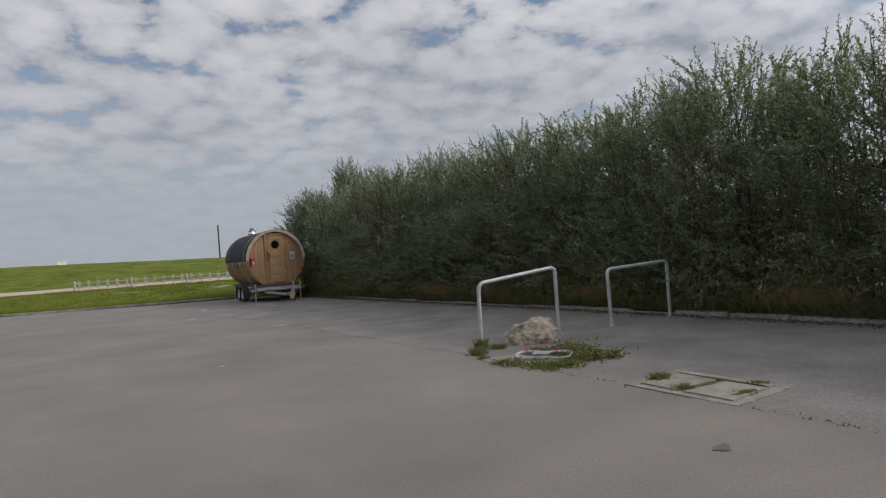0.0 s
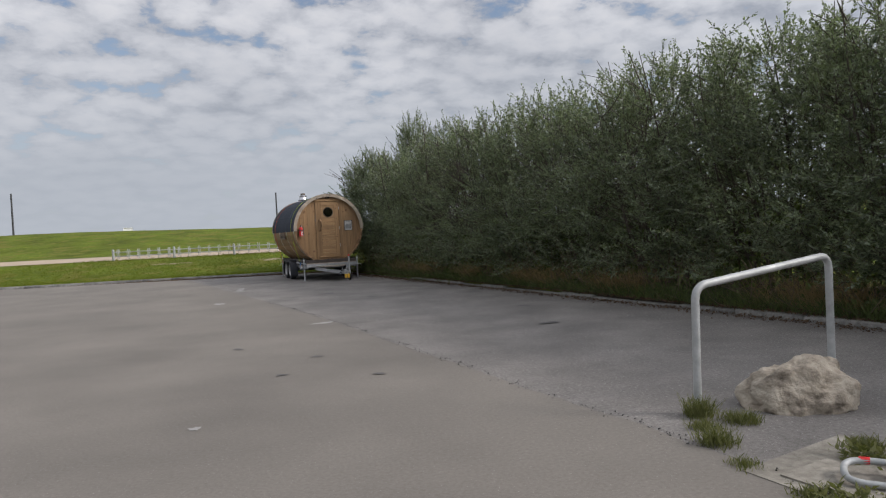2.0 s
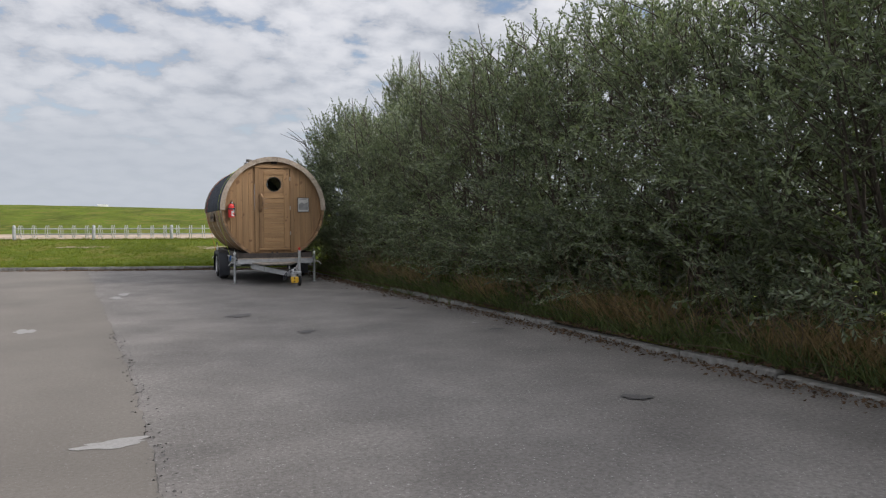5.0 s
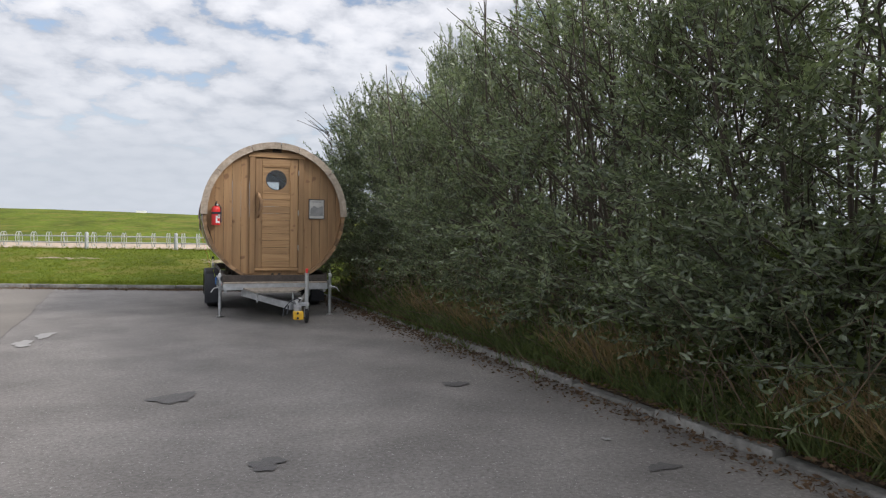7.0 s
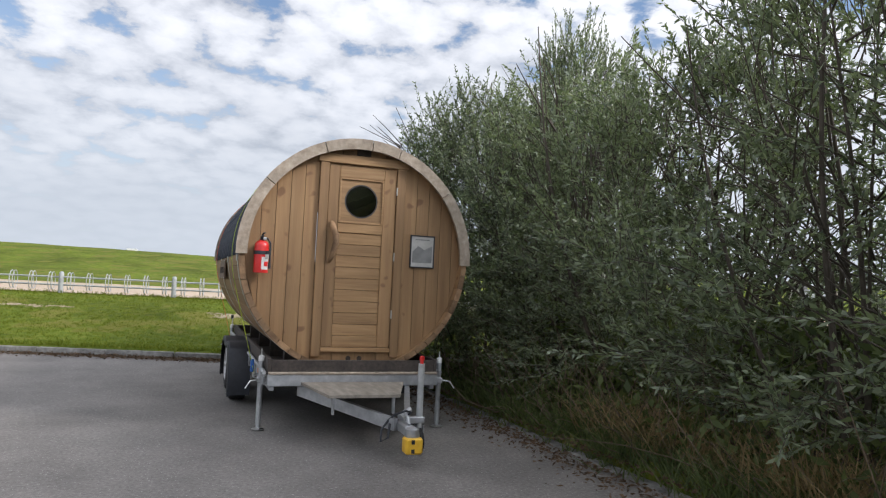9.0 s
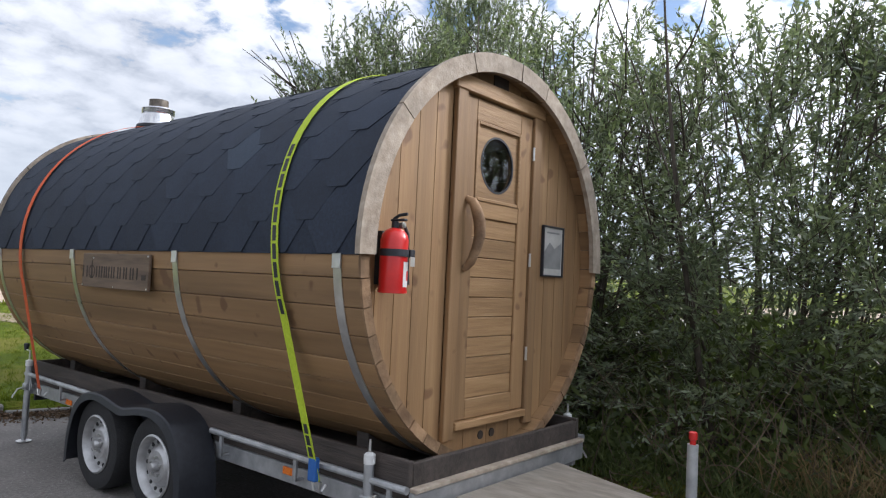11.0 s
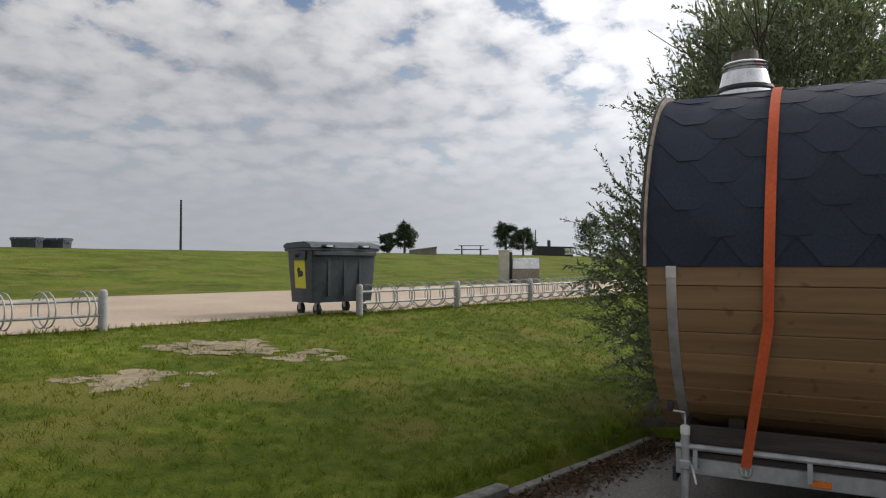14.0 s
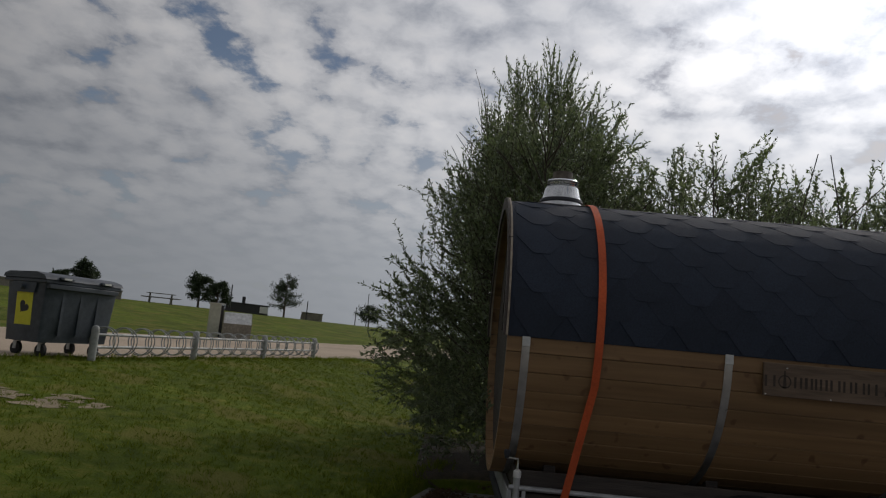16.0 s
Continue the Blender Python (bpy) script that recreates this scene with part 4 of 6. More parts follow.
# ---------------------------------------------------------------- trailer
def build_trailer():
    tr = thing("trailer", (CX, 2.0, 0.0), "galvanised twin-axle trailer with dark timber sides carrying the sauna", "trailer")
    L, R, F, Re = -0.875, 0.625, -0.13, 3.86
    # timber sides round the bed
    part("side_board", box(B(), L, L + 0.03, F, Re, 0.512, 0.628, 0.004), BOARD_DARK, tr, "dark timber side board")
    part("side_board", box(B(), R - 0.03, R, F, Re, 0.512, 0.628, 0.004), BOARD_DARK, tr, "dark timber side board")
    part("end_board", box(B(), L + 0.031, R - 0.031, F, F + 0.03, 0.512, 0.615, 0.004), BOARD_DARK, tr, "dark timber end board")
    part("end_board", box(B(), L + 0.031, R - 0.031, Re - 0.03, Re, 0.512, 0.625, 0.004), BOARD_DARK, tr, "dark timber end board")
    part("deck", box(B(), L + 0.031, R - 0.031, F + 0.031, Re - 0.031, 0.45, 0.478), BOARD_DARK, tr)
    for y in (0.35, 1.4, 2.5, 3.6):
        bm = B()
        outline = [(CX - 0.55, 0.479), (CX + 0.55, 0.479)]
        for i in range(13):
            x = CX + 0.55 - 1.1 * i / 12
            outline.append((x, CZ - math.sqrt((RAD + 0.006) ** 2 - (x - CX) ** 2)))
        part("cradle", prism(bm, outline, "y", y - 0.04, y + 0.04), BOARD_DARK, tr, "dark curved timber cradle")
    # steel chassis
    part("side_rail", box(B(), L + 0.02, L + 0.06, F, Re, 0.36, 0.448, 0.004), GALV, tr)
    part("side_rail", box(B(), R - 0.06, R - 0.02, F, Re, 0.36, 0.448, 0.004), GALV, tr)
    part("front_rail", box(B(), L, R, F - 0.035, F - 0.002, 0.40, 0.498, 0.005), GALV, tr)
    part("rail_cap", box(B(), L + 0.005, R - 0.005, F - 0.045, F - 0.002, 0.499, 0.518, 0.003), WOOD_GREY, tr, "worn timber capping strip")
    part("rear_rail", box(B(), L, R, Re + 0.002, Re + 0.035, 0.36, 0.50, 0.005), GALV, tr)
    for y in (0.6, 1.2, 2.75, 3.3):
        part("cross_member", box(B(), L + 0.061, R - 0.061, y - 0.03, y + 0.03, 0.37, 0.449), GALV, tr)
    for x in (L - 0.028, R + 0.028):
        for y0, y1 in ((F - 0.02, 1.30), (2.60, Re + 0.03)):
            rail = part("lashing_rail", tube(B(), [(x, y0, 0.515), (x, y1, 0.52)], 0.017, 10), GALV, tr)
            n = 3
            for i in range(n):
                y = y0 + 0.1 + (y1 - y0 - 0.2) * i / (n - 1)
                part("rail_bracket", box(B(), x - 0.006, x + 0.006, y - 0.012, y + 0.012, 0.40, 0.515), GALV, rail)
                part("rail_foot", box(B(), min(x, L if x < 0 else R), max(x, (L + 0.02) if x < 0 else R - 0.02), y - 0.012, y + 0.012, 0.40, 0.412), GALV, rail)
    part("amber_reflector", box(B(), L + 0.010, L + 0.0195, 0.63, 0.72, 0.40, 0.438, 0.004), AMBER, tr, "orange side reflector")
    part("amber_reflector", box(B(), L + 0.010, L + 0.0195, 3.15, 3.245, 0.372, 0.408, 0.004), AMBER, tr, "orange side reflector")
    part("lamp_board", box(B(), L + 0.05, R - 0.05, Re + 0.036, Re + 0.06, 0.30, 0.38, 0.004), PLASTIC, tr)
    # wheels and mudguards
    for side in (-1, 1):
        cx = CX + side * 0.845
        for y in (2.315, 1.615):
            wheel = part("wheel", lathe(B(), (cx, y, 0.282), [(0.165, -0.075), (0.235, -0.088), (0.270, -0.078), (0.281, -0.055), (0.282, 0.0), (0.281, 0.055), (0.270, 0.078), (0.235, 0.088), (0.165, 0.075)], 40, "x", close=True), RUBBER, tr, "black trailer tyre", smooth=40)
            o = side
            rim = part("rim", lathe(B(), (cx, y, 0.282), [(0.168, o * 0.015), (0.180, o * 0.084), (0.170, o * 0.089), (0.160, o * 0.078), (0.150, o * 0.042), (0.118, o * 0.036), (0.112, o * 0.046), (0.088, o * 0.066), (0.06, o * 0.066), (0.05, o * 0.055), (0.0, o * 0.055)], 40, "x"), RIM, wheel, "silver pressed-steel rim")
            part("hub_cap", lathe(B(), (cx, y, 0.282), [(0.0, o * 0.098), (0.02, o * 0.096), (0.028, o * 0.085), (0.03, o * 0.0555), (0.0, o * 0.0555)], 18, "x"), RIM, wheel)
            for i in range(14):
                a = 2 * math.pi * i / 14
                part("rim_hole", rod(B(), (cx + o * 0.030, y + 0.134 * math.cos(a), 0.282 + 0.134 * math.sin(a)), (cx + o * 0.0435, y + 0.134 * math.cos(a), 0.282 + 0.134 * math.sin(a)), 0.0125, n=8), RUBBER, wheel, "dark round hole in the rim")
            for i in range(5):
                a = 2 * math.pi * i / 5 + 0.3
                part("wheel_bolt", rod(B(), (cx + o * 0.056, y + 0.052 * math.cos(a), 0.282 + 0.052 * math.sin(a)), (cx + o * 0.078, y + 0.052 * math.cos(a), 0.282 + 0.052 * math.sin(a)), 0.009, n=6), STEEL, wheel)
        line = [(2.665, 0.13), (2.655, 0.30), (2.60, 0.46), (2.50, 0.56), (2.36, 0.603), (2.2, 0.60), (2.05, 0.575), (1.965, 0.565), (1.88, 0.575), (1.73, 0.60), (1.57, 0.603), (1.43, 0.56), (1.33, 0.46), (1.275, 0.30), (1.265, 0.10)]
        x_out, x_in = CX + side * 0.965, CX + side * 0.745
        fine = []
        for i in range(len(line) - 1):
            p0, p1, p2, p3 = (Vector(line[min(max(i + k, 0), len(line) - 1)]) for k in (-1, 0, 1, 2))
            for t in (0, 0.25, 0.5, 0.75):
                fine.append(tuple(0.5 * (2 * p1 + (p2 - p0) * t + (2 * p0 - 5 * p1 + 4 * p2 - p3) * t * t + (3 * p1 - p0 - 3 * p2 + p3) * t ** 3)))
        line = fine + [line[-1]]
        bm = B()
        prev = None
        for y, z in line:
            sec = [bm.verts.new(p) for p in ((x_out, y, z - 0.018), (x_out - side * 0.012, y, z), (x_in, y, z + 0.004), (x_in, y, z - 0.004), (x_out - side * 0.016, y, z - 0.008), (x_out - side * 0.006, y, z - 0.022))]
            if prev:
                for j in range(6):
                    bm.faces.new((prev[j], prev[(j + 1) % 6], sec[(j + 1) % 6], sec[j]))
            else:
                bm.faces.new(sec)
            prev = sec
        bm.faces.new(prev[::-1])
        # hanging lip along the outer edge
        lip = []
        for i, (y, z) in enumerate(line):
            dy, dz = 1.965 - y, 0.25 - z
            q = math.hypot(dy, dz)
            k = 0.055
            lip.append((y + dy / q * k * (0.8 if abs(y - 1.965) > 0.3 else 0.0), z - k * 0.8 if 0.2 < z else z))
        prev = None
        for (y, z), (y2, z2) in zip(line, lip):
            sec = [bm.verts.new(p) for p in ((x_out, y, z - 0.01), (x_out + side * 0.006, y2, z2), (x_out, y2, z2))]
            if prev:
                for j in range(3):
                    bm.faces.new((prev[j], prev[(j + 1) % 3], sec[(j + 1) % 3], sec[j]))
            prev = sec
        part("mudguard", bm, PLASTIC, tr, "black plastic double mudguard", smooth=50)
        xi = x_in - side * 0.004
        part("inner_panel", prism(B(), [(1.30, 0.30), (2.63, 0.30), (2.58, 0.46), (2.48, 0.555), (1.45, 0.555), (1.35, 0.46)], "x", min(xi, xi + side * 0.003), max(xi, xi + side * 0.003)), PLASTIC, tr, "black inner mudguard panel", None)
    for y in (2.315, 1.615):
        part("axle", rod(B(), (CX - 0.80, y, 0.282), (CX + 0.80, y, 0.282), 0.03, n=10), GALV, tr)
    # corner jacks
    for x, y, crank in ((-0.905, 0.075, False), (-0.905, 3.84, True), (0.69, -0.02, False)):
        sgn = -1 if x < CX else 1
        jack = part("corner_jack", tube(B(), [(x, y, 0.04), (x, y, 0.60)], 0.023, 12), GALV, tr, "galvanised prop stand")
        part("inner_tube", rod(B(), (x, y, 0.012), (x, y, 0.10), 0.018, n=12), GALV, jack)
        part("foot_plate", lathe(B(), (x, y, 0), [(0.0, 0.002), (0.052, 0.002), (0.055, 0.008), (0.02, 0.016), (0.0, 0.016)], 20), STEEL, jack)
        part("jack_cap", lathe(B(), (x, y, 0), [(0.026, 0.585), (0.026, 0.625), (0.012, 0.635), (0.0, 0.636)], 14), WHITE, jack)
        part("jack_spindle", rod(B(), (x, y, 0.63), (x, y, 0.69), 0.008, 0.005, n=8), STEEL, jack)
        part("clamp", box(B(), x - 0.03, x + 0.03, y - 0.03, y + 0.03, 0.40, 0.45, 0.006), GALV, jack)
        part("clamp_arm", box(B(), min(x, x - sgn * 0.06), max(x, x - sgn * 0.06), y - 0.015, y + 0.015, 0.405, 0.445), GALV, jack)
        part("clamp_lever", tube(B(), [(x + sgn * 0.02, y - 0.03, 0.43), (x + sgn * 0.09, y - 0.05, 0.42), (x + sgn * 0.13, y - 0.07, 0.36)], 0.006, 8), STEEL, jack)
        if crank:
            part("crank", tube(B(), [(x, y, 0.68), (x, y, 0.70), (x, y + 0.07, 0.705), (x, y + 0.075, 0.71)], 0.006, 8), STEEL, jack)
            part("crank_knob", lathe(B(), (x, y + 0.075, 0), [(0.0, 0.70), (0.014, 0.70), (0.022, 0.745), (0.018, 0.755), (0.0, 0.755)], 12), PLASTIC, jack)
    # drawbar, plywood step and coupling
    for x in (-0.60, 0.36):
        bm = B()
        a, b = Vector((x, -0.10, 0.36)), Vector((0.03 + (-0.045 if x < 0 else 0.045), -1.02, 0.24))
        d = (b - a).normalized()
        w = Vector((d.y, -d.x, 0)).normalized() * 0.022
        up = Vector((0, 0, 0.045))
        q = [[bm.verts.new(p + sw * w + su * up) for sw, su in ((-1, -1), (1, -1), (1, 1), (-1, 1))] for p in (a, b)]
        for j in range(4):
            bm.faces.new((q[0][j], q[0][(j + 1) % 4], q[1][(j + 1) % 4], q[1][j]))
        bm.faces.new(q[0])
        bm.faces.new(q[1][::-1])
        part("drawbar", bm, GALV, tr, smooth=None)
    part("step_board", prism(B(), [(-0.60, -0.18), (0.30, -0.18), (0.06, -0.86), (-0.50, -0.86)], "z", 0.415, 0.437), PLY, tr, "worn plywood step on the drawbar", smooth=None)
    for x0, y in ((-0.46, -0.80), (0.02, -0.80)):
        part("step_bracket", box(B(), x0, x0 + 0.02, y, y + 0.03, 0.28, 0.414), GALV, tr)
    c = part("coupling", box(B(), 0.0, 0.07, -1.22, -0.98, 0.19, 0.27, 0.015), GALV, tr)
    part("coupling_head", lathe(B(), (0.035, -1.27, 0), [(0.0, 0.18), (0.045, 0.18), (0.055, 0.21), (0.05, 0.26), (0.02, 0.275), (0.0, 0.275)], 18), GALV, c)
    part("coupling_lever", tube(B(), [(0.035, -1.2, 0.275), (0.035, -1.16, 0.32), (0.035, -1.08, 0.33)], 0.012, 8), GALV, c)
    part("hitch_lock", box(B(), -0.03, 0.10, -1.34, -1.235, 0.09, 0.205, 0.012), YELLOW, c, "yellow hitch lock")
    for z in (0.10, 0.165):
        part("lock_stripe", box(B(), 0.01, 0.035, -1.3425, -1.3405, z, z + 0.03), PLASTIC, c)
    part("cable", tube(B(), [(0.06, -1.0, 0.28), (0.10, -1.02, 0.33), (0.05, -1.06, 0.35), (-0.02, -1.03, 0.32), (-0.06, -0.98, 0.27), (-0.12, -1.0, 0.2), (-0.13, -1.03, 0.12), (-0.08, -1.05, 0.15), (-0.06, -1.02, 0.25)], 0.009, 8), PLASTIC, c, "black coiled cable")
    part("plug", rod(B(), (0.02, -1.02, 0.29), (0.11, -0.96, 0.34), 0.03, 0.026, 12), GALV, c)
    j = part("jockey_post", tube(B(), [(0.195, -0.95, 0.20), (0.195, -0.95, 0.69)], 0.026, 14), GALV_DULL, tr, "tall jockey wheel post")
    part("jockey_cap", lathe(B(), (0.195, -0.95, 0), [(0.0, 0.69), (0.014, 0.69), (0.014, 0.71), (0.02, 0.714), (0.02, 0.745), (0.012, 0.75), (0.0, 0.75)], 14), RED, j, "red cap on the post")
    part("jockey_fork", box(B(), 0.165, 0.172, -0.985, -0.915, 0.08, 0.22, 0.003), GALV, j)
    part("jockey_fork", box(B(), 0.218, 0.225, -0.985, -0.915, 0.08, 0.22, 0.003), GALV, j)
    part("jockey_wheel", lathe(B(), (0.195, -0.95, 0.098), [(0.0, -0.02), (0.06, -0.02), (0.085, -0.022), (0.097, -0.012), (0.097, 0.012), (0.085, 0.022), (0.06, 0.02), (0.0, 0.02)], 24, "x"), RUBBER, j, "black jockey wheel")
    part("jockey_clamp", box(B(), 0.08, 0.23, -0.98, -0.92, 0.235, 0.285, 0.006), GALV, j)


build_trailer()


# ---------------------------------------------------------------- yard things
def bend(points, radius, n=6):
    """Rounds the corners of a line of points."""
    pts = [Vector(p) for p in points]
    out = [pts[0]]
    for a, b, c in zip(pts, pts[1:], pts[2:]):
        u, v = (a - b).normalized(), (c - b).normalized()
        p, q = b + u * radius, b + v * radius
        out += [p * (1 - t) ** 2 + b * 2 * t * (1 - t) + q * t ** 2 for t in [i / n for i in range(n + 1)]]
    return out + [pts[-1]]


def build_hoop(a, b, za, zb, lean, label):
    ob = thing("barrier_hoop", (a[0], a[1], 0), label, "barrier", "galvanised barrier hoops")
    part("hoop_tube", tube(B(), bend([(a[0], a[1], -0.004), (a[0] + lean, a[1], za), (b[0], b[1], zb), (b[0], b[1], -0.004)], 0.10, 8), 0.0265, 14), GALV_DULL, ob, smooth=60)
    for p in (a, b):
        part("concrete_foot", lathe(B(), (p[0], p[1], 0), [(0.06, -0.003), (0.055, 0.012), (0.03, 0.03), (0.0, 0.03)], 14), CONCRETE, ob, "small concrete collar")


build_hoop((-1.70, -16.93), (-0.41, -16.90), 0.835, 0.965, 0.015, "slightly slanting galvanised barrier hoop over a boulder")
build_hoop((0.57, -16.88), (1.93, -16.70), 0.86, 0.90, -0.02, "galvanised steel barrier hoop set in the asphalt")


def build_boulder():
    bm = B()
    bmesh.ops.create_icosphere(bm, subdivisions=5, radius=1.0)
    for v in bm.verts:
        d = v.co.normalized()
        k = 1 + 0.20 * noise.noise(d * 1.3 + Vector((4, 1, 2))) + 0.15 * noise.noise(d * 3.1) + 0.05 * noise.noise(d * 7) + 0.022 * noise.noise(d * 17)
        crease = abs(noise.noise(d * 2.2 + Vector((9, 3, 1))))
        k -= 0.05 * max(0, 0.12 - crease) / 0.12
        p = d * k
        p.x *= 0.355
        p.y *= 0.27
        p.z = p.z * 0.275 + (0.04 * p.x if p.z > 0 else 0)
        v.co = Vector((p.x, p.y, max(p.z + 0.03, -0.012)))
    bm.transform(Matrix.Translation((-1.01, -17.12, 0)) @ Matrix.Rotation(radians(-30), 4, "Z"))
    ob = part("boulder", bm, STONE, smooth=60)
    tagged(ob, "rough pale granite boulder on the asphalt under a hoop", "boulder")


build_boulder()


def slab(name, corners, z, label, mat=CONCRETE, thick=0.05):
    return tagged(part(name, prism(B(), corners, "z", z - thick, z), mat, smooth=None), label, "concrete slab", kind="structure")


slab("pavement_slab_1", [(-2.27, -17.85), (-2.22, -19.10), (-1.27, -18.95), (-1.38, -17.70)], 0.005, "cracked concrete island slab overgrown with weeds")
slab("pavement_slab_2", [(-2.12, -20.10), (-2.12, -21.29), (-1.33, -21.16), (-1.33, -19.95)], 0.005, "concrete frame of a service pit in the asphalt")
for corners in ([(-2.02, -20.20), (-2.03, -20.62), (-1.51, -20.57), (-1.50, -20.15)], [(-2.03, -20.69), (-2.03, -21.17), (-1.51, -21.08), (-1.51, -20.63)], [(-1.45, -20.10), (-1.46, -21.06), (-1.38, -21.05), (-1.38, -20.08)]):
    tagged(part("pit_cover", prism(B(), corners, "z", 0.0, 0.016), CONCRETE, smooth=None), "grey concrete cover plate with mossy joints", "cover plate", "pit covers", kind="structure")
tagged(part("pavement_slab_3", prism(B(), [(-2.18, -18.0), (-2.12, -18.75), (-1.75, -18.72), (-1.80, -17.95)], "z", 0.0, 0.014), CONCRETE, smooth=None), "pale loose concrete plate", "concrete slab", kind="structure")


def build_fallen_rack():
    ob = thing("fallen_bike_stand", (-1.78, -18.42, 0.03), "fallen galvanised bicycle stand with red markings among weeds", "bicycle stand")
    m = Matrix.Translation((-1.78, -18.42, 0.0)) @ Matrix.Rotation(radians(-50), 4, "Z") @ Matrix.Diagonal((0.67, 0.82, 1, 1))
    for x0, x1 in ((-0.46, -0.03), (0.05, 0.48)):
        loop = []
        for i in range(28):
            a = 2 * math.pi * i / 28
            u, v = math.cos(a), math.sin(a)
            loop.append(m @ Vector(((x0 + x1) / 2 + (x1 - x0) / 2 * (abs(u) ** 0.6) * (1 if u > 0 else -1), 0.13 * (abs(v) ** 0.6) * (1 if v > 0 else -1), 0.055 + 0.02 * v)))
        part("loop_tube", tube(B(), loop, 0.0165, 10, closed=True), GALV_DULL, ob, smooth=60)
        for x in (x0 + 0.10, x1 - 0.12):
            part("red_sleeve", rod(B(), m @ Vector((x, 0.131, 0.075)), m @ Vector((x + 0.07, 0.131, 0.075)), 0.0185, n=10), RED, ob, "red marking sleeve")
    part("base_plate", box(B(), -0.16, 0.13, -0.13, 0.13, 0.072, 0.084, 0.004, m), RIM, ob, "flat steel plate")
    part("bracket", box(B(), -0.06, 0.10, -0.18, -0.121, 0.03, 0.06, 0.004, m), GALV, ob)


build_fallen_rack()

# ---------------------------------------------------------------- bank, fence and dyke
def fence_point(u):
    p = Vector((0.72, 10.72)) + ALONG_F * u
    return p


def build_fence(name, start, step, count, label):
    ob = thing(name, (*start, FENCE_Z), label, "bicycle fence", "fences with bicycle loops")
    along = step.normalized()
    across = Vector((-along.y, along.x))
    for i in range(count):
        p = start + step * i
        g = land(p.x, p.y)
        part("post", lathe(B(), (p.x, p.y, g), [(0.0, -0.05), (0.055, -0.05), (0.055, 0.44), (0.05, 0.475), (0.03, 0.497), (0.0, 0.503)], 16), POSTPAINT, ob, "grey round-topped post", smooth=50)
        if i == count - 1:
            break
        q = start + step * (i + 1)
        for h in (0.19, 0.37):
            part("rail", rod(B(), (p.x, p.y, g + h), (q.x, q.y, land(q.x, q.y) + h), 0.02, n=10), GALV_DULL, ob)
        for k in range(6):
            c = p.lerp(q, (k + 0.5) / 6.0)
            gz = land(c.x, c.y)
            for off in (-0.035, 0.035):
                cc = c + along * off
                ring = []
                for s in range(20):
                    a = 2 * math.pi * s / 20
                    du = (across * 0.98 - along * 0.2) * (0.19 * math.cos(a))
                    ring.append((cc.x + du.x, cc.y + du.y, gz + 0.28 + 0.205 * math.sin(a)))
                part("wheel_loop", tube(B(), ring, 0.0095, 6, closed=True), GALV_DULL, ob)


build_fence("bicycle_fence", fence_point(-2.58 * 3), ALONG_F * 2.58, 4, "low grey fence with two rails and steel bicycle loops")
build_fence("bicycle_fence", Vector((4.33, 9.45)), Vector((2.36, -0.58)), 4, "low grey fence with loops running on beside a waste bin")


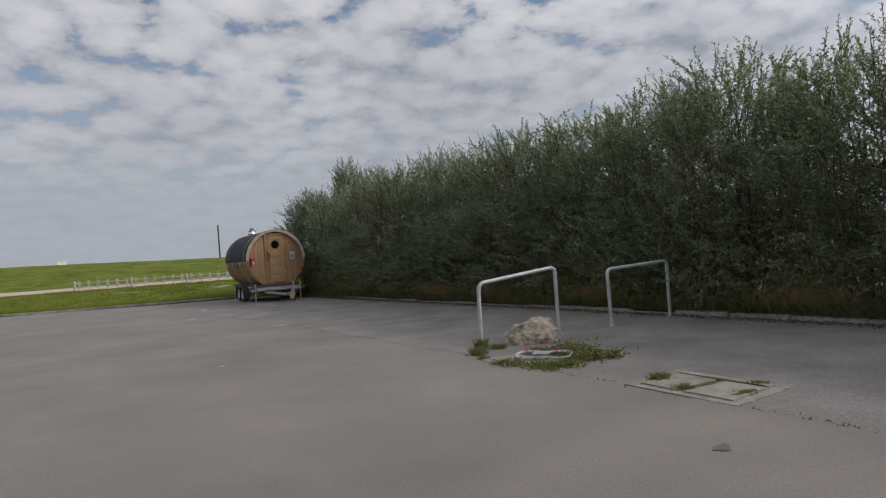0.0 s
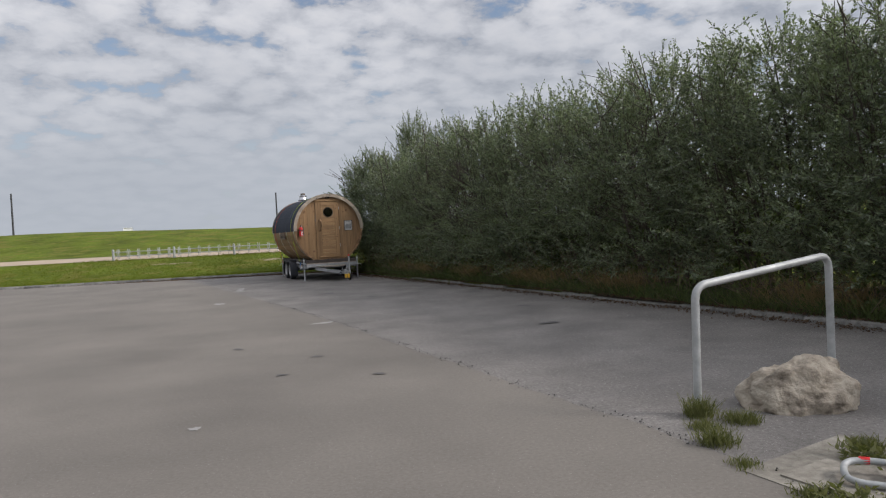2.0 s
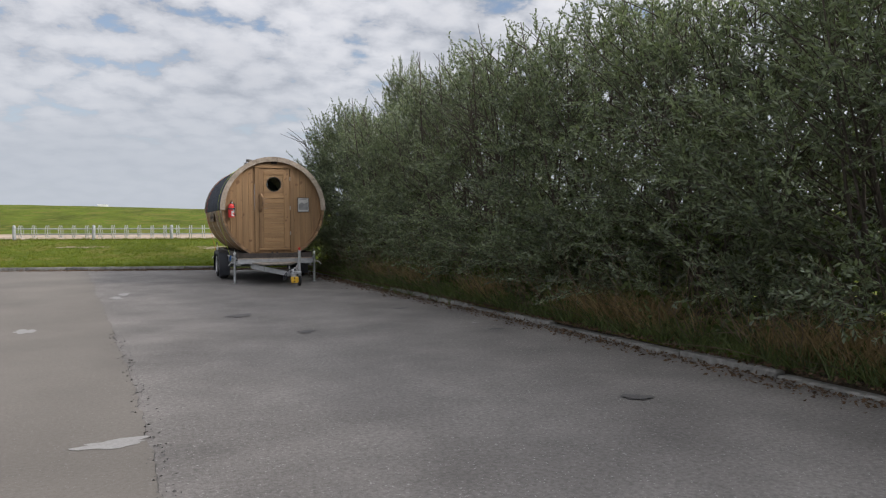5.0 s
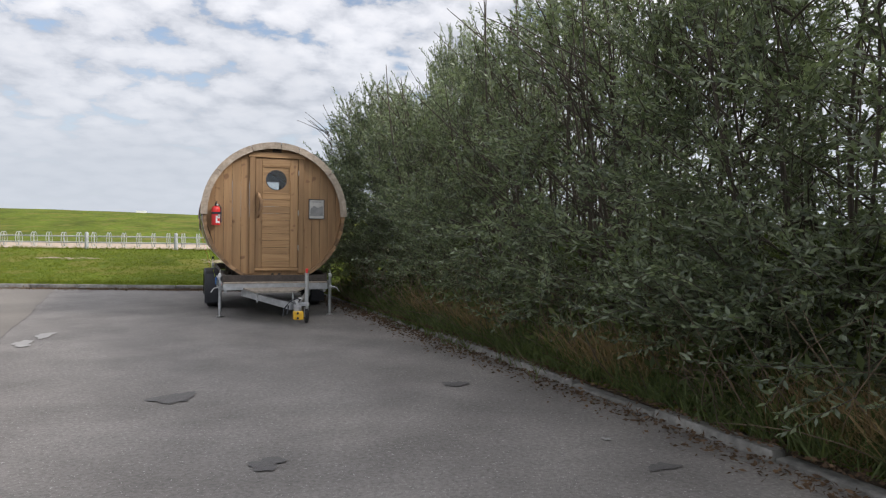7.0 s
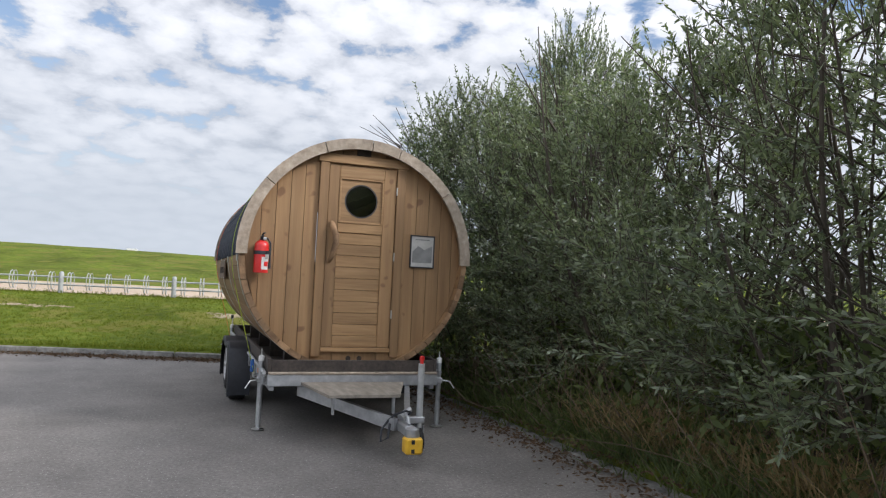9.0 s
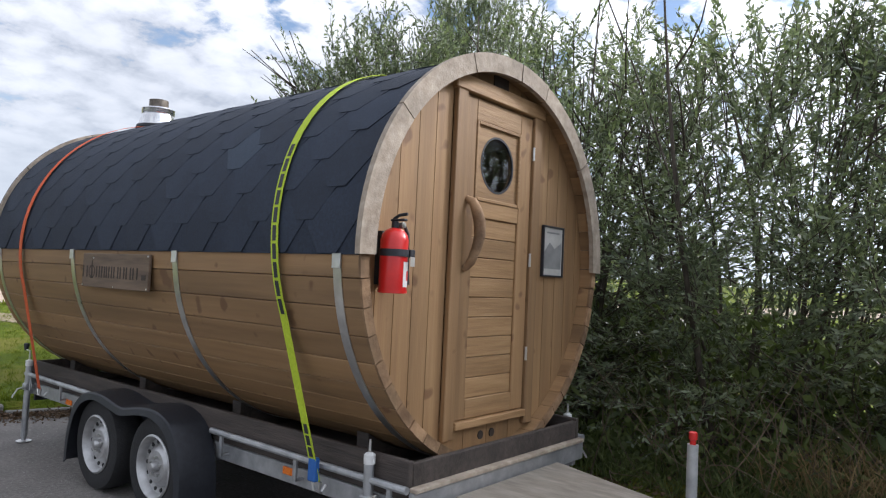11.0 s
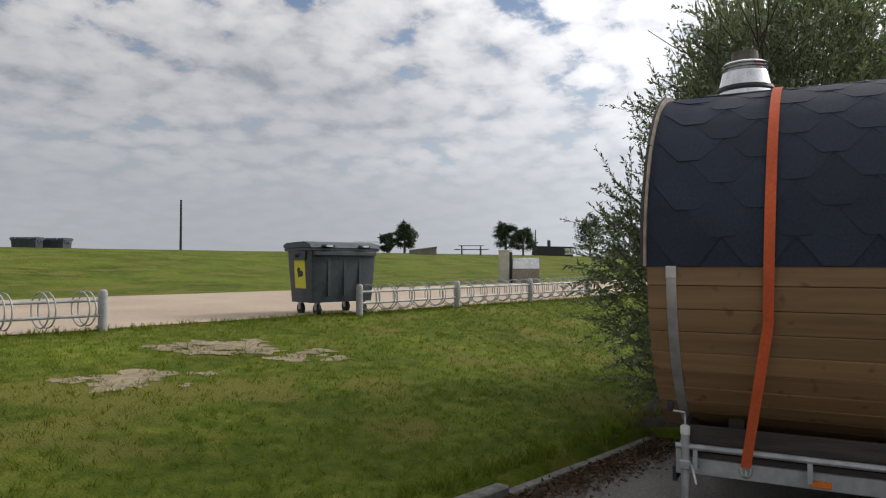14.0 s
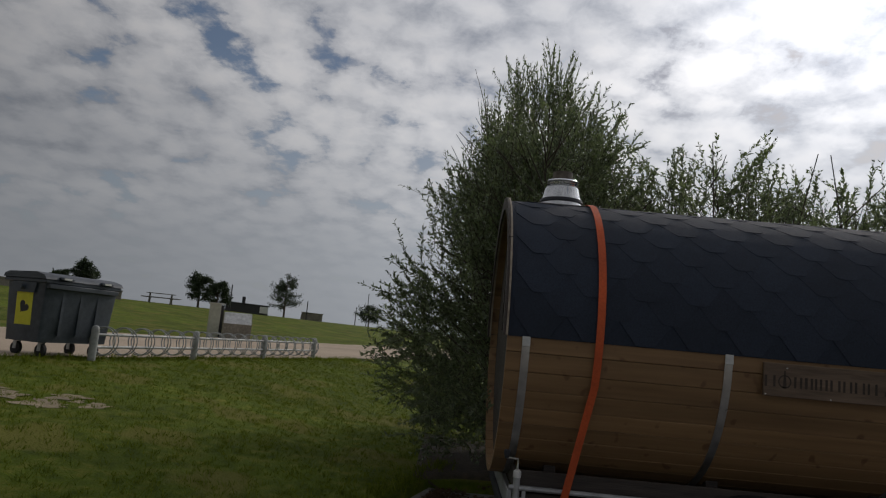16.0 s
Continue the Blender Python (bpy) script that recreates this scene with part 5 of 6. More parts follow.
def build_waste_bin(name, at, turn, label, sticker):
    ob = thing(name, at, label, "waste bin", "" if sticker else "far waste bins")
    m = Matrix.Translation(at) @ Matrix.Rotation(radians(turn), 4, "Z")

    def P(nm, bm, mat, parent=None, lab=""):
        bm.transform(m)
        return part(nm, bm, mat, parent or ob, lab, 40)
    bm = B()
    lo = [(-0.575, -0.30), (0.575, -0.30), (0.575, 0.30), (-0.575, 0.30)]
    hi = [(-0.63, -0.36), (0.63, -0.36), (0.63, 0.36), (-0.63, 0.36)]
    rings = []
    for f, z in ((0.0, 0.22), (0.12, 0.20), (0.55, 0.6), (1.0, 1.02)):
        ring = []
        for (x0, y0), (x1, y1) in zip(lo, hi):
            ring.append((x0 + (x1 - x0) * f, y0 + (y1 - y0) * f))
        pts = []
        for i in range(4):
            p, q, r = Vector(ring[i - 1]), Vector(ring[i]), Vector(ring[(i + 1) % 4])
            for t in (0, 0.5, 1):
                a, b = q + (p - q).normalized() * 0.05, q + (r - q).normalized() * 0.05
                w = a * (1 - t) ** 2 + q * 2 * t * (1 - t) + b * t * t
                pts.append(bm.verts.new((w.x, w.y, z if f else 0.24)))
        rings.append(pts)
    k = len(rings[0])
    for a, b in zip(rings, rings[1:]):
        for i in range(k):
            bm.faces.new((a[i], a[(i + 1) % k], b[(i + 1) % k], b[i]))
    bm.faces.new(rings[0][::-1])
    bm.faces.new(rings[-1])
    body = P("body", bm, BIN)
    for x in (-0.3, 0.0, 0.3):
        P("rib", prism(B(), [(x - 0.02, 0.3), (x + 0.02, 0.3), (x + 0.025, 0.95), (x - 0.025, 0.95)], "y", -0.352, -0.315), BIN, body)
    for x in (-1, 1):
        P("trunnion", rod(B(), (x * 0.60, 0.0, 0.93), (x * 0.72, 0.0, 0.93), 0.035, n=14), BIN, body, "round lifting pin")
        P("end_rib", prism(B(), [(-0.20, 0.86), (0.20, 0.86), (0.22, 0.999), (-0.22, 0.999)], "x", min(x * 0.60, x * 0.655), max(x * 0.60, x * 0.655)), BIN, body)
    P("front_lip", box(B(), -0.60, 0.60, -0.405, -0.345, 0.93, 0.999, 0.01), BIN, body)
    P("rim", box(B(), -0.66, 0.66, -0.39, 0.39, 1.0, 1.055, 0.012), BIN)
    lid = P("lid", prism(B(), [(-0.40, 1.056), (0.40, 1.056), (0.39, 1.10), (0.30, 1.135), (-0.20, 1.15), (-0.36, 1.11)], "x", -0.67, 0.67), BIN, None, "closed flat lid")
    for x in (-0.35, 0.35):
        P("lid_handle", box(B(), x - 0.11, x + 0.11, -0.43, -0.375, 1.06, 1.10, 0.010), BIN, lid)
        P("lid_mark", box(B(), x - 0.06, x + 0.06, -0.4325, -0.4305, 1.066, 1.092), WHITE, lid, "worn white mark")
    for x in (-0.44, 0.44):
        for y in (-0.23, 0.23):
            c = P("caster", lathe(B(), (x, y, 0.09), [(0.0, -0.024), (0.07, -0.03), (0.09, -0.022), (0.09, 0.022), (0.07, 0.03), (0.0, 0.024)], 20, "x"), RUBBER, None, "black caster wheel")
            P("fork", box(B(), x - 0.035, x - 0.027, y - 0.03, y + 0.03, 0.08, 0.22), GALV, c)
            P("fork", box(B(), x + 0.027, x + 0.035, y - 0.03, y + 0.03, 0.08, 0.22), GALV, c)
            P("swivel", rod(B(), (x, y, 0.19), (x, y, 0.26), 0.03, n=10), GALV, c)
    if sticker:
        tl = Matrix.Translation((-0.606, 0, 0.66)) @ Matrix.Rotation(radians(-3.9), 4, "Y")
        b1 = box(B(), -0.006, -0.002, -0.15, 0.15, -0.24, 0.24)
        b1.transform(tl)
        st = P("sticker", b1, LABEL_Y, body, "yellow sticker with a dark heart")
        pts = []
        for i in range(30):
            t = 2 * math.pi * i / 30
            pts.append((0.0056 * 16 * math.sin(t) ** 3, 0.0056 * (13 * math.cos(t) - 5 * math.cos(2 * t) - 2 * math.cos(3 * t) - math.cos(4 * t))))
        b2 = prism(B(), pts, "x", -0.0085, -0.0062)
        b2.transform(tl @ Matrix.Rotation(radians(35), 4, "X"))
        P("heart_shape", b2, PLASTIC, st, "plain dark heart shape")
    return ob


BIN_AT = (4.36, 10.0)
build_waste_bin("waste_bin", (*BIN_AT, land(*BIN_AT)), -19, "large grey wheeled waste bin with yellow heart sticker", True)


def toward(az, dist, eye=(-5.17, 3.97)):
    return (eye[0] + dist * math.sin(radians(az)), eye[1] + dist * math.cos(radians(az)))


for az, d, tn in ((30.45, 42, -62), (32.25, 42.5, -72)):
    x, y = toward(az, d, (-4.52, 1.67))
    build_waste_bin("waste_bin", (x, y, land(x, y) - 0.62), tn, "dark wheeled waste bin standing far off on the dyke", False)


def build_pole(az, dist, height, r=0.06, label="tall dark timber pole on the dyke", eye=(-5.17, 3.97), name="timber_pole"):
    x, y = toward(az, dist, eye)
    z = land(x, y)
    tagged(part(name, rod(B(), (x, y, z - 0.1), (x, y, z + height), r, r * 0.8, 10), DARKWOOD), label, "pole")


build_pole(43.2, 42.5, 2.9, 0.075)
build_pole(71.4, 62.0, 2.3, 0.06)
build_pole(77.5, 74.0, 2.0, 0.06)
build_pole(82.8, 90, 4.2, 0.06, "thin tall mast on the dyke", (-5.85, 4.46), "mast")
build_pole(81.9, 85, 2.2, 0.06, "short dark post on the dyke", (-5.85, 4.46))
build_pole(9.2, 66, 3.2, 0.08, "tall dark pole standing beyond the grass bank", (-5.17, -21.5))
build_pole(-9.0, 78, 4.2, 0.09, "tall dark pole standing far along the dyke", (-5.17, -21.5))


def build_table(az, dist):
    x, y = toward(az, dist)
    z = land(x, y)
    ob = thing("picnic_table", (x, y, z), "grey wooden picnic table with benches on the dyke", "picnic table")
    m = Matrix.Translation((x, y, z)) @ Matrix.Rotation(radians(-az + 4), 4, "Z")
    for i in range(4):
        part("table_board", box(B(), -1.0, 1.0, -0.36 + 0.18 * i, -0.2 + 0.18 * i, 0.72, 0.76, 0.0, m), GREYWOOD, ob)
    for s in (-1, 1):
        part("bench", box(B(), -1.35, 1.35, s * 0.72 - 0.13, s * 0.72 + 0.13, 0.42, 0.46, 0.0, m), GREYWOOD, ob)
    for xx in (-0.75, 0.75):
        part("cross_bar", box(B(), xx - 0.03, xx + 0.03, -0.8, 0.8, 0.36, 0.42, 0.0, m), GREYWOOD, ob)
        for s in (-1, 1):
            part("leg", rod(B(), m @ Vector((xx, s * 0.6, 0)), m @ Vector((xx, s * 0.2, 0.72)), 0.045, n=6), GREYWOOD, ob)


build_table(66.2, 55)


def build_info_point():
    x, y = toward(70.9, 26.2)
    z = land(x, y)
    m = Matrix.Translation((x, y, z)) @ Matrix.Rotation(radians(-70.5), 4, "Z")
    ob = thing("stone_lectern", (x, y, z), "pale stone lectern with sloping metal panel beside the path", "lectern")
    bm = prism(B(), [(-0.42, 0.0), (0.42, 0.0), (0.42, 0.92), (-0.10, 0.92), (-0.42, 0.55)], "x", -0.20, 0.80)
    bm.transform(m)
    part("plinth", bm, CONCRETE, ob, "rendered stone plinth", None)
    bm = prism(B(), [(-0.435, 0.545), (-0.43, 0.535), (-0.09, 0.925), (-0.105, 0.945)], "x", -0.18, 0.78)
    bm.transform(m)
    part("panel", bm, STEEL, ob, "bright sloping information panel", None)
    c = thing("service_cabinet", (x, y, z), "cream service cabinet standing beside a stone lectern", "cabinet")
    part("cabinet_body", box(B(), -0.72, -0.32, -0.25, 0.25, 0.0, 1.20, 0.01, m), CREAM, c)
    part("cabinet_door", box(B(), -0.71, -0.33, -0.262, -0.251, 0.06, 1.15, 0.003, m), CREAM, c)
    part("cabinet_side", box(B(), -0.319, -0.215, -0.2, 0.25, 0.0, 1.16, 0.005, m), DARKWOOD, c, "dark cabinet side")
    part("cabinet_cap", box(B(), -0.74, -0.20, -0.28, 0.28, 1.201, 1.235, 0.004, m), CREAM, c)


build_info_point()


def far_block(name, az0, az1, dist, h0, h1, mat, label, cat, eye=(-5.17, 3.97), depth=2.0):
    mid = (az0 + az1) / 2
    x, y = toward(mid, dist, eye)
    z = land(x, y)
    w = dist * radians(az1 - az0) / 2
    m = Matrix.Translation((x, y, z)) @ Matrix.Rotation(radians(-mid), 4, "Z")
    ob = thing(name, (x, y, z), label, cat)
    bm = prism(B(), [(-w, -0.3), (w, -0.3), (w, h1), (-w + 0.15, h0)], "y", 0, depth)
    bm.transform(m)
    part("block", bm, mat, ob, "", None)
    bm = prism(B(), [(-w + 0.1, h0 + 0.002), (w + 0.04, h1 + 0.002), (w + 0.04, h1 + 0.08), (-w + 0.1, h0 + 0.08)], "y", -0.05, depth + 0.05)
    bm.transform(m)
    part("coping", bm, mat, ob, "", None)
    return ob, m


far_block("concrete_wall", 51.5, 56.5, 47, 0.55, 0.35, CONCRETE, "low sloping concrete wall on the dyke crest", "wall")
far_block("concrete_wall", 61.0, 63.4, 50, 0.25, 0.50, CONCRETE, "short concrete wall end on the dyke crest", "wall")
far_block("concrete_shelter", 77.0, 78.8, 75, 0.75, 0.70, CONCRETE, "small grey concrete block on the dyke crest", "shelter")
ob, m = far_block("low_hut", 71.0, 74.4, 66, 0.85, 0.75, DARKWOOD, "long low dark hut with white end on the dyke", "hut")
part("hut_end", box(B(), 1.2, 1.95, -0.06, -0.01, 0.1, 0.7, 0.0, m), WHITE, ob, "white end panel")
part("stove_pipe", rod(B(), m @ Vector((-0.3, 1, 0.8)), m @ Vector((-0.3, 1, 1.5)), 0.16, n=10), DARKWOOD, ob)
ob, m = far_block("white_cottage", -2.2, -1.5, 140, 5.0, 5.0, WHITE, "tiny white cottage far beyond the dyke", "house", (-5.17, -21.5), 3.0)


def build_railing():
    a, b = toward(56.6, 47), toward(58.6, 47)
    z = land(*a)
    ob = thing("railing", (*a, z), "thin grey metal railing on the dyke crest", "railing")
    for i in range(4):
        p = (a[0] + (b[0] - a[0]) * i / 3, a[1] + (b[1] - a[1]) * i / 3)
        part("post", rod(B(), (*p, z - 0.1), (*p, z + 0.75), 0.025, n=6), GALV_DULL, ob)
    for h in (0.42, 0.74):
        part("bar", rod(B(), (*a, z + h), (*b, z + h), 0.022, n=6), GALV_DULL, ob)


build_railing()


# ---------------------------------------------------------------- planting
def leaf_quads(base, direction, length, width, rng, fold=0.35):
    """Diamond-shaped leaves: arrays of vertices and quads."""
    n = len(base)
    d = direction / np.linalg.norm(direction, axis=1, keepdims=True)
    r = rng.normal(size=(n, 3))
    side = np.cross(d, r)
    side /= np.linalg.norm(side, axis=1, keepdims=True) + 1e-9
    nor = np.cross(d, side)
    L, W = length[:, None], width[:, None]
    mid = base + d * L * 0.45
    v = np.stack([base, mid + side * W + nor * W * fold, base + d * L, mid - side * W + nor * W * fold], 1).reshape(-1, 3)
    f = np.arange(4 * n).reshape(n, 4)
    return v, f


def tubes(starts, ends, r0, r1, bow, rng, segs=3, sides=4):
    """Many thin tapered, slightly bowed stems in one array."""
    n = len(starts)
    t = np.linspace(0, 1, segs + 1)
    axis = ends - starts
    ln = np.linalg.norm(axis, axis=1, keepdims=True)
    d = axis / ln
    x = np.cross(d, rng.normal(size=(n, 3)))
    x /= np.linalg.norm(x, axis=1, keepdims=True)
    y = np.cross(d, x)
    pts = starts[:, None] + axis[:, None] * t[None, :, None] + (x * ln * bow)[:, None] * np.sin(math.pi * t)[None, :, None]
    rad = r0[:, None] + (r1 - r0)[:, None] * t
    ang = 2 * math.pi * np.arange(sides) / sides
    ringv = x[:, None, None] * np.cos(ang)[None, None, :, None] + y[:, None, None] * np.sin(ang)[None, None, :, None]
    v = pts[:, :, None] + ringv * rad[:, :, None, None]
    idx = np.arange(n * (segs + 1) * sides).reshape(n, segs + 1, sides)
    a, b = idx[:, :-1], idx[:, 1:]
    f = np.stack([a, np.roll(a, -1, 2), np.roll(b, -1, 2), b], -1).reshape(-1, 4)
    return v.reshape(-1, 3), f, pts


def join(parts):
    vs, fs, k = [], [], 0
    for v, f in parts:
        vs.append(v)
        fs.append(f + k)
        k += len(v)
    return np.concatenate(vs), np.concatenate(fs)


def bush_meshes(seed, height=4.5, radius=1.62, shoots=2050, per=26, foot=0.9, low=1.25, leaders=120, ns=22):
    rng = np.random.default_rng(seed)
    # main stems, leaning out of one root
    ang = rng.uniform(0, 2 * math.pi, ns)
    base = np.stack([rng.uniform(0.05, 0.75, ns) * np.cos(ang), rng.uniform(0.05, 0.75, ns) * np.sin(ang), np.full(ns, -0.05)], 1)
    lean = rng.uniform(0.15, 1.0, ns)
    top = np.stack([base[:, 0] + lean * np.cos(ang), base[:, 1] + lean * np.sin(ang), height * rng.uniform(0.70, 0.97, ns)], 1)
    v1, f1, paths = tubes(base, top, rng.uniform(0.012, 0.028, ns), np.full(ns, 0.005), rng.uniform(-0.10, 0.10, (ns, 1)), rng, 8, 6)
    # limbs
    nl = 190
    pick = rng.integers(0, ns, nl)
    h = rng.uniform(0.12, 0.92, nl)
    p0 = base[pick] + (top - base)[pick] * h[:, None]
    la = ang[pick] + rng.normal(0, 1.0, nl)
    ll = rng.uniform(0.5, 1.15, nl) * (1.15 - 0.55 * h)
    p1 = p0 + np.stack([np.cos(la) * ll, np.sin(la) * ll, ll * rng.uniform(0.3, 1.0, nl)], 1)
    v2, f2, _ = tubes(p0, p1, np.full(nl, 0.010), np.full(nl, 0.004), rng.uniform(-0.08, 0.08, (nl, 1)), rng, 3, 4)
    # leafy shoots, thickest in the outer shell
    nc = shoots // 8
    cz = height * rng.beta(1.0, low, nc) * 0.80 + 0.36
    zz = cz / height
    prof = radius * np.where(zz < 0.18, foot + (1 - foot) * zz / 0.18, np.clip(1 - (np.clip(zz - 0.30, 0, 1) / 0.78) ** 1.7, 0.12, 1))
    ca = rng.uniform(0, 2 * math.pi, nc)
    lump = 1 + 0.14 * np.sin(3 * ca + 2.1 * cz + seed) + 0.10 * np.sin(5 * ca - 3.3 * cz)
    q = prof * lump * (0.30 + 0.66 * np.sqrt(rng.uniform(0, 1, nc)))
    cc = np.stack([q * np.cos(ca), q * np.sin(ca), cz], 1)
    co = np.stack([np.cos(ca), np.sin(ca), np.zeros(nc)], 1)
    czz = zz[:, None]
    # each spray runs along a leading twig that leans out of the bush
    lead = co * rng.uniform(0.5, 1.25, (nc, 1)) * (1.2 - 0.95 * czz) + np.array([0, 0, 1.0]) * (0.30 + 0.85 * czz) * rng.uniform(0.5, 1.2, (nc, 1)) + rng.normal(0, 0.22, (nc, 3))
    lead /= np.linalg.norm(lead, axis=1, keepdims=True)
    k = rng.integers(0, nc, shoots)
    z = cz[k]
    zz = z / height
    s0 = cc[k] + lead[k] * rng.uniform(-0.25, 0.45, (shoots, 1)) + rng.normal(0, 0.075, (shoots, 3))
    s0[:, 2] = np.maximum(s0[:, 2], 0.06)
    sd = lead[k] + rng.normal(0, 0.42, (shoots, 3))
    sd /= np.linalg.norm(sd, axis=1, keepdims=True)
    sl = rng.uniform(0.28, 0.58, shoots)
    s1 = s0 + sd * sl[:, None]
    v3, f3, _ = tubes(s0, s1, np.full(shoots, 0.0042), np.full(shoots, 0.0015), rng.uniform(-0.07, 0.07, (shoots, 1)), rng, 2, 3)
    t = np.tile(np.linspace(0.08, 1.0, per), shoots) + rng.uniform(-0.02, 0.02, shoots * per)
    rep = np.repeat(np.arange(shoots), per)
    lb = s0[rep] + (s1 - s0)[rep] * t[:, None]
    ld = sd[rep] * rng.uniform(0.6, 1.2, (len(rep), 1)) + rng.normal(0, 0.55, (len(rep), 3))
    lv, lf = leaf_quads(lb, ld, rng.uniform(0.050, 0.090, len(rep)) * (1.15 - 0.4 * t), rng.uniform(0.0078, 0.0130, len(rep)), rng)
    # upright leading shoots that make the pointed outline of the top
    q = np.sqrt(rng.uniform(0, 1, leaders)) * 0.86
    ta = rng.uniform(0, 2 * math.pi, leaders)
    tz = height * (0.94 - 0.42 * q ** 2.2) * rng.uniform(0.84, 1.02, leaders)
    l0 = np.stack([q * radius * np.cos(ta), q * radius * np.sin(ta), tz], 1)
    dd = np.stack([np.cos(ta) * q * 0.5, np.sin(ta) * q * 0.5, np.ones(leaders)], 1) + rng.normal(0, 0.24, (leaders, 3))
    dd /= np.linalg.norm(dd, axis=1, keepdims=True)
    l1 = l0 + dd * rng.uniform(0.30, 0.62, leaders)[:, None]
    v4, f4, _ = tubes(l0 - dd * 0.5, l1, np.full(leaders, 0.006), np.full(leaders, 0.0015), rng.uniform(-0.03, 0.03, (leaders, 1)), rng, 3, 3)
    many = 34
    t = np.tile(np.linspace(-0.25, 1.0, many), leaders)
    rep = np.repeat(np.arange(leaders), many)
    lb = l0[rep] + (l1 - l0)[rep] * t[:, None]
    ld = dd[rep] * rng.uniform(0.5, 1.2, (len(rep), 1)) + rng.normal(0, 0.62, (len(rep), 3))
    lv2, lf2 = leaf_quads(lb, ld, rng.uniform(0.06, 0.105, len(rep)) * (1.1 - 0.45 * np.clip(t, 0, 1)), rng.uniform(0.0090, 0.0145, len(rep)), rng)
    lv, lf = join([(lv, lf), (lv2, lf2)])
    wood = join([(v1, f1), (v2, f2), (v3, f3), (v4, f4)])
    return numpy_mesh("trunk", *wood, BARK), numpy_mesh("crown", lv, lf, LEAF)


def build_hedge():
    kinds = [bush_meshes(11 + 7 * i) for i in range(4)]
    airy = [bush_meshes(61, shoots=1500, low=1.45, leaders=110, ns=30), bush_meshes(68, shoots=1440, low=1.4, leaders=110, ns=30)]
    full = bush_meshes(78, shoots=3700, foot=1.0, low=1.3, leaders=150)
    rng = random.Random(3)

    def bush(x, y, meshes, wide, tall, turn, label):
        ob = thing("willow_bush", (x, y, land(x, y)), label, "bush", "willow hedge")
        ob.matrix_basis = pose(x, y, land(x, y), 0, 0, turn) @ Matrix.Diagonal((wide, wide, tall, 1))
        for nm, me in zip(("trunk", "crown"), meshes):
            new(nm, me).parent = ob
    bush(4.15, 3.35, bush_meshes(93, shoots=1900, low=1.1, leaders=120), 0.68, 1.20, 40, "tallest willow bush rising behind the hedge end")
    y, i = 3.35, 0
    while y > -31:
        st, cr = full if i == 0 else airy[i % 2] if i < 5 else kinds[i % 4]
        x = kerb_x(y) + (1.33 if i == 0 else 1.62) + rng.uniform(-0.15, 0.15)
        tall = 0.93 if i == 0 else (0.89 if i < 3 else 0.93 if i < 5 else max(0.935 - 0.004 * i, 0.88)) * rng.uniform(0.96, 1.04)
        bush(x, y, (st, cr), 0.90 if i == 0 else 1.06, tall, rng.uniform(0, 360), "tall dense grey-green willow bush at the yard's edge" if i else "willow bush closing the end of the hedge")
        y -= rng.uniform(1.85, 2.15)
        i += 1


build_hedge()


def scatter_blades(count, place, height, width, seed, lean=0.5, per=1):
    """Upright tapering blades as triangles."""
    rng = np.random.default_rng(seed)
    pts = np.array([place(rng) for _ in range(count)])
    rep = np.repeat(np.arange(count), per)
    b = pts[rep]
    b[:, :2] += rng.normal(0, 0.02, (len(rep), 2))
    h = rng.uniform(height[0], height[1], len(rep))
    a = rng.uniform(0, 2 * math.pi, len(rep))
    w = rng.uniform(width[0], width[1], len(rep))
    side = np.stack([np.cos(a), np.sin(a), np.zeros(len(rep))], 1) * w[:, None]
    tip = b + np.stack([rng.normal(0, lean, len(rep)) * h, rng.normal(0, lean, len(rep)) * h, h], 1)
    mid = b + (tip - b) * 0.55 + np.array([0, 0, 0.12]) * h[:, None]
    v = np.stack([b - side, b + side, mid + side * 0.7, tip, mid - side * 0.7], 1).reshape(-1, 3)
    k = 5 * np.arange(len(rep))[:, None]
    f = np.concatenate([k + np.array([0, 1, 2]), k + np.array([0, 2, 4]), k + np.array([4, 2, 3])])
    return v, f


BARE = [(1.05, 8.98, 0.65), (-0.60, 8.72, 0.45)]


def on_bank(rng):
    while True:
        u = rng.uniform(-14, 11)
        s = 0.12 + 5.85 * rng.uniform(0, 1) ** 1.15
        p = CORNER + ALONG_F * u + NORMAL_F * s
        if all((p.x - x) ** 2 + 4 * (p.y - y) ** 2 > r * r * rng.uniform(0.0, 0.5) for x, y, r in BARE):
            return p.x, p.y, land(p.x, p.y) - 0.005


v, f = scatter_blades(19000, on_bank, (0.02, 0.055), (0.002, 0.004), 2, 0.7, 6)
tagged(new("bank_grass", numpy_mesh("bank_grass", v, f, BLADE)), "short mown grass blades on the bank", "grass", kind="stuff")


def at_kerb_edge(rng):
    if rng.uniform() < 0.5:
        p = CORNER + ALONG_F * rng.uniform(-16, 1) + NORMAL_F * rng.normal(0.16, 0.06)
        return p.x, p.y, land(p.x, p.y) - 0.01
    p = fence_point(rng.uniform(-9, 13)) + NORMAL_F * rng.normal(-0.05, 0.12)
    return p.x, p.y, land(p.x, p.y) - 0.01


v, f = scatter_blades(1500, at_kerb_edge, (0.04, 0.11), (0.003, 0.006), 6, 0.5, 6)
tagged(new("rough_grass", numpy_mesh("rough_grass", v, f, BLADE)), "longer rough grass along the kerb and fence", "grass", kind="stuff")


def under_hedge(rng):
    y = rng.uniform(-30, 2.6)
    x = kerb_x(y) + 0.02 + abs(rng.normal(0, 0.36))
    return x, y, 0.06 if past_f(x, y) < 0 else land(x, y)


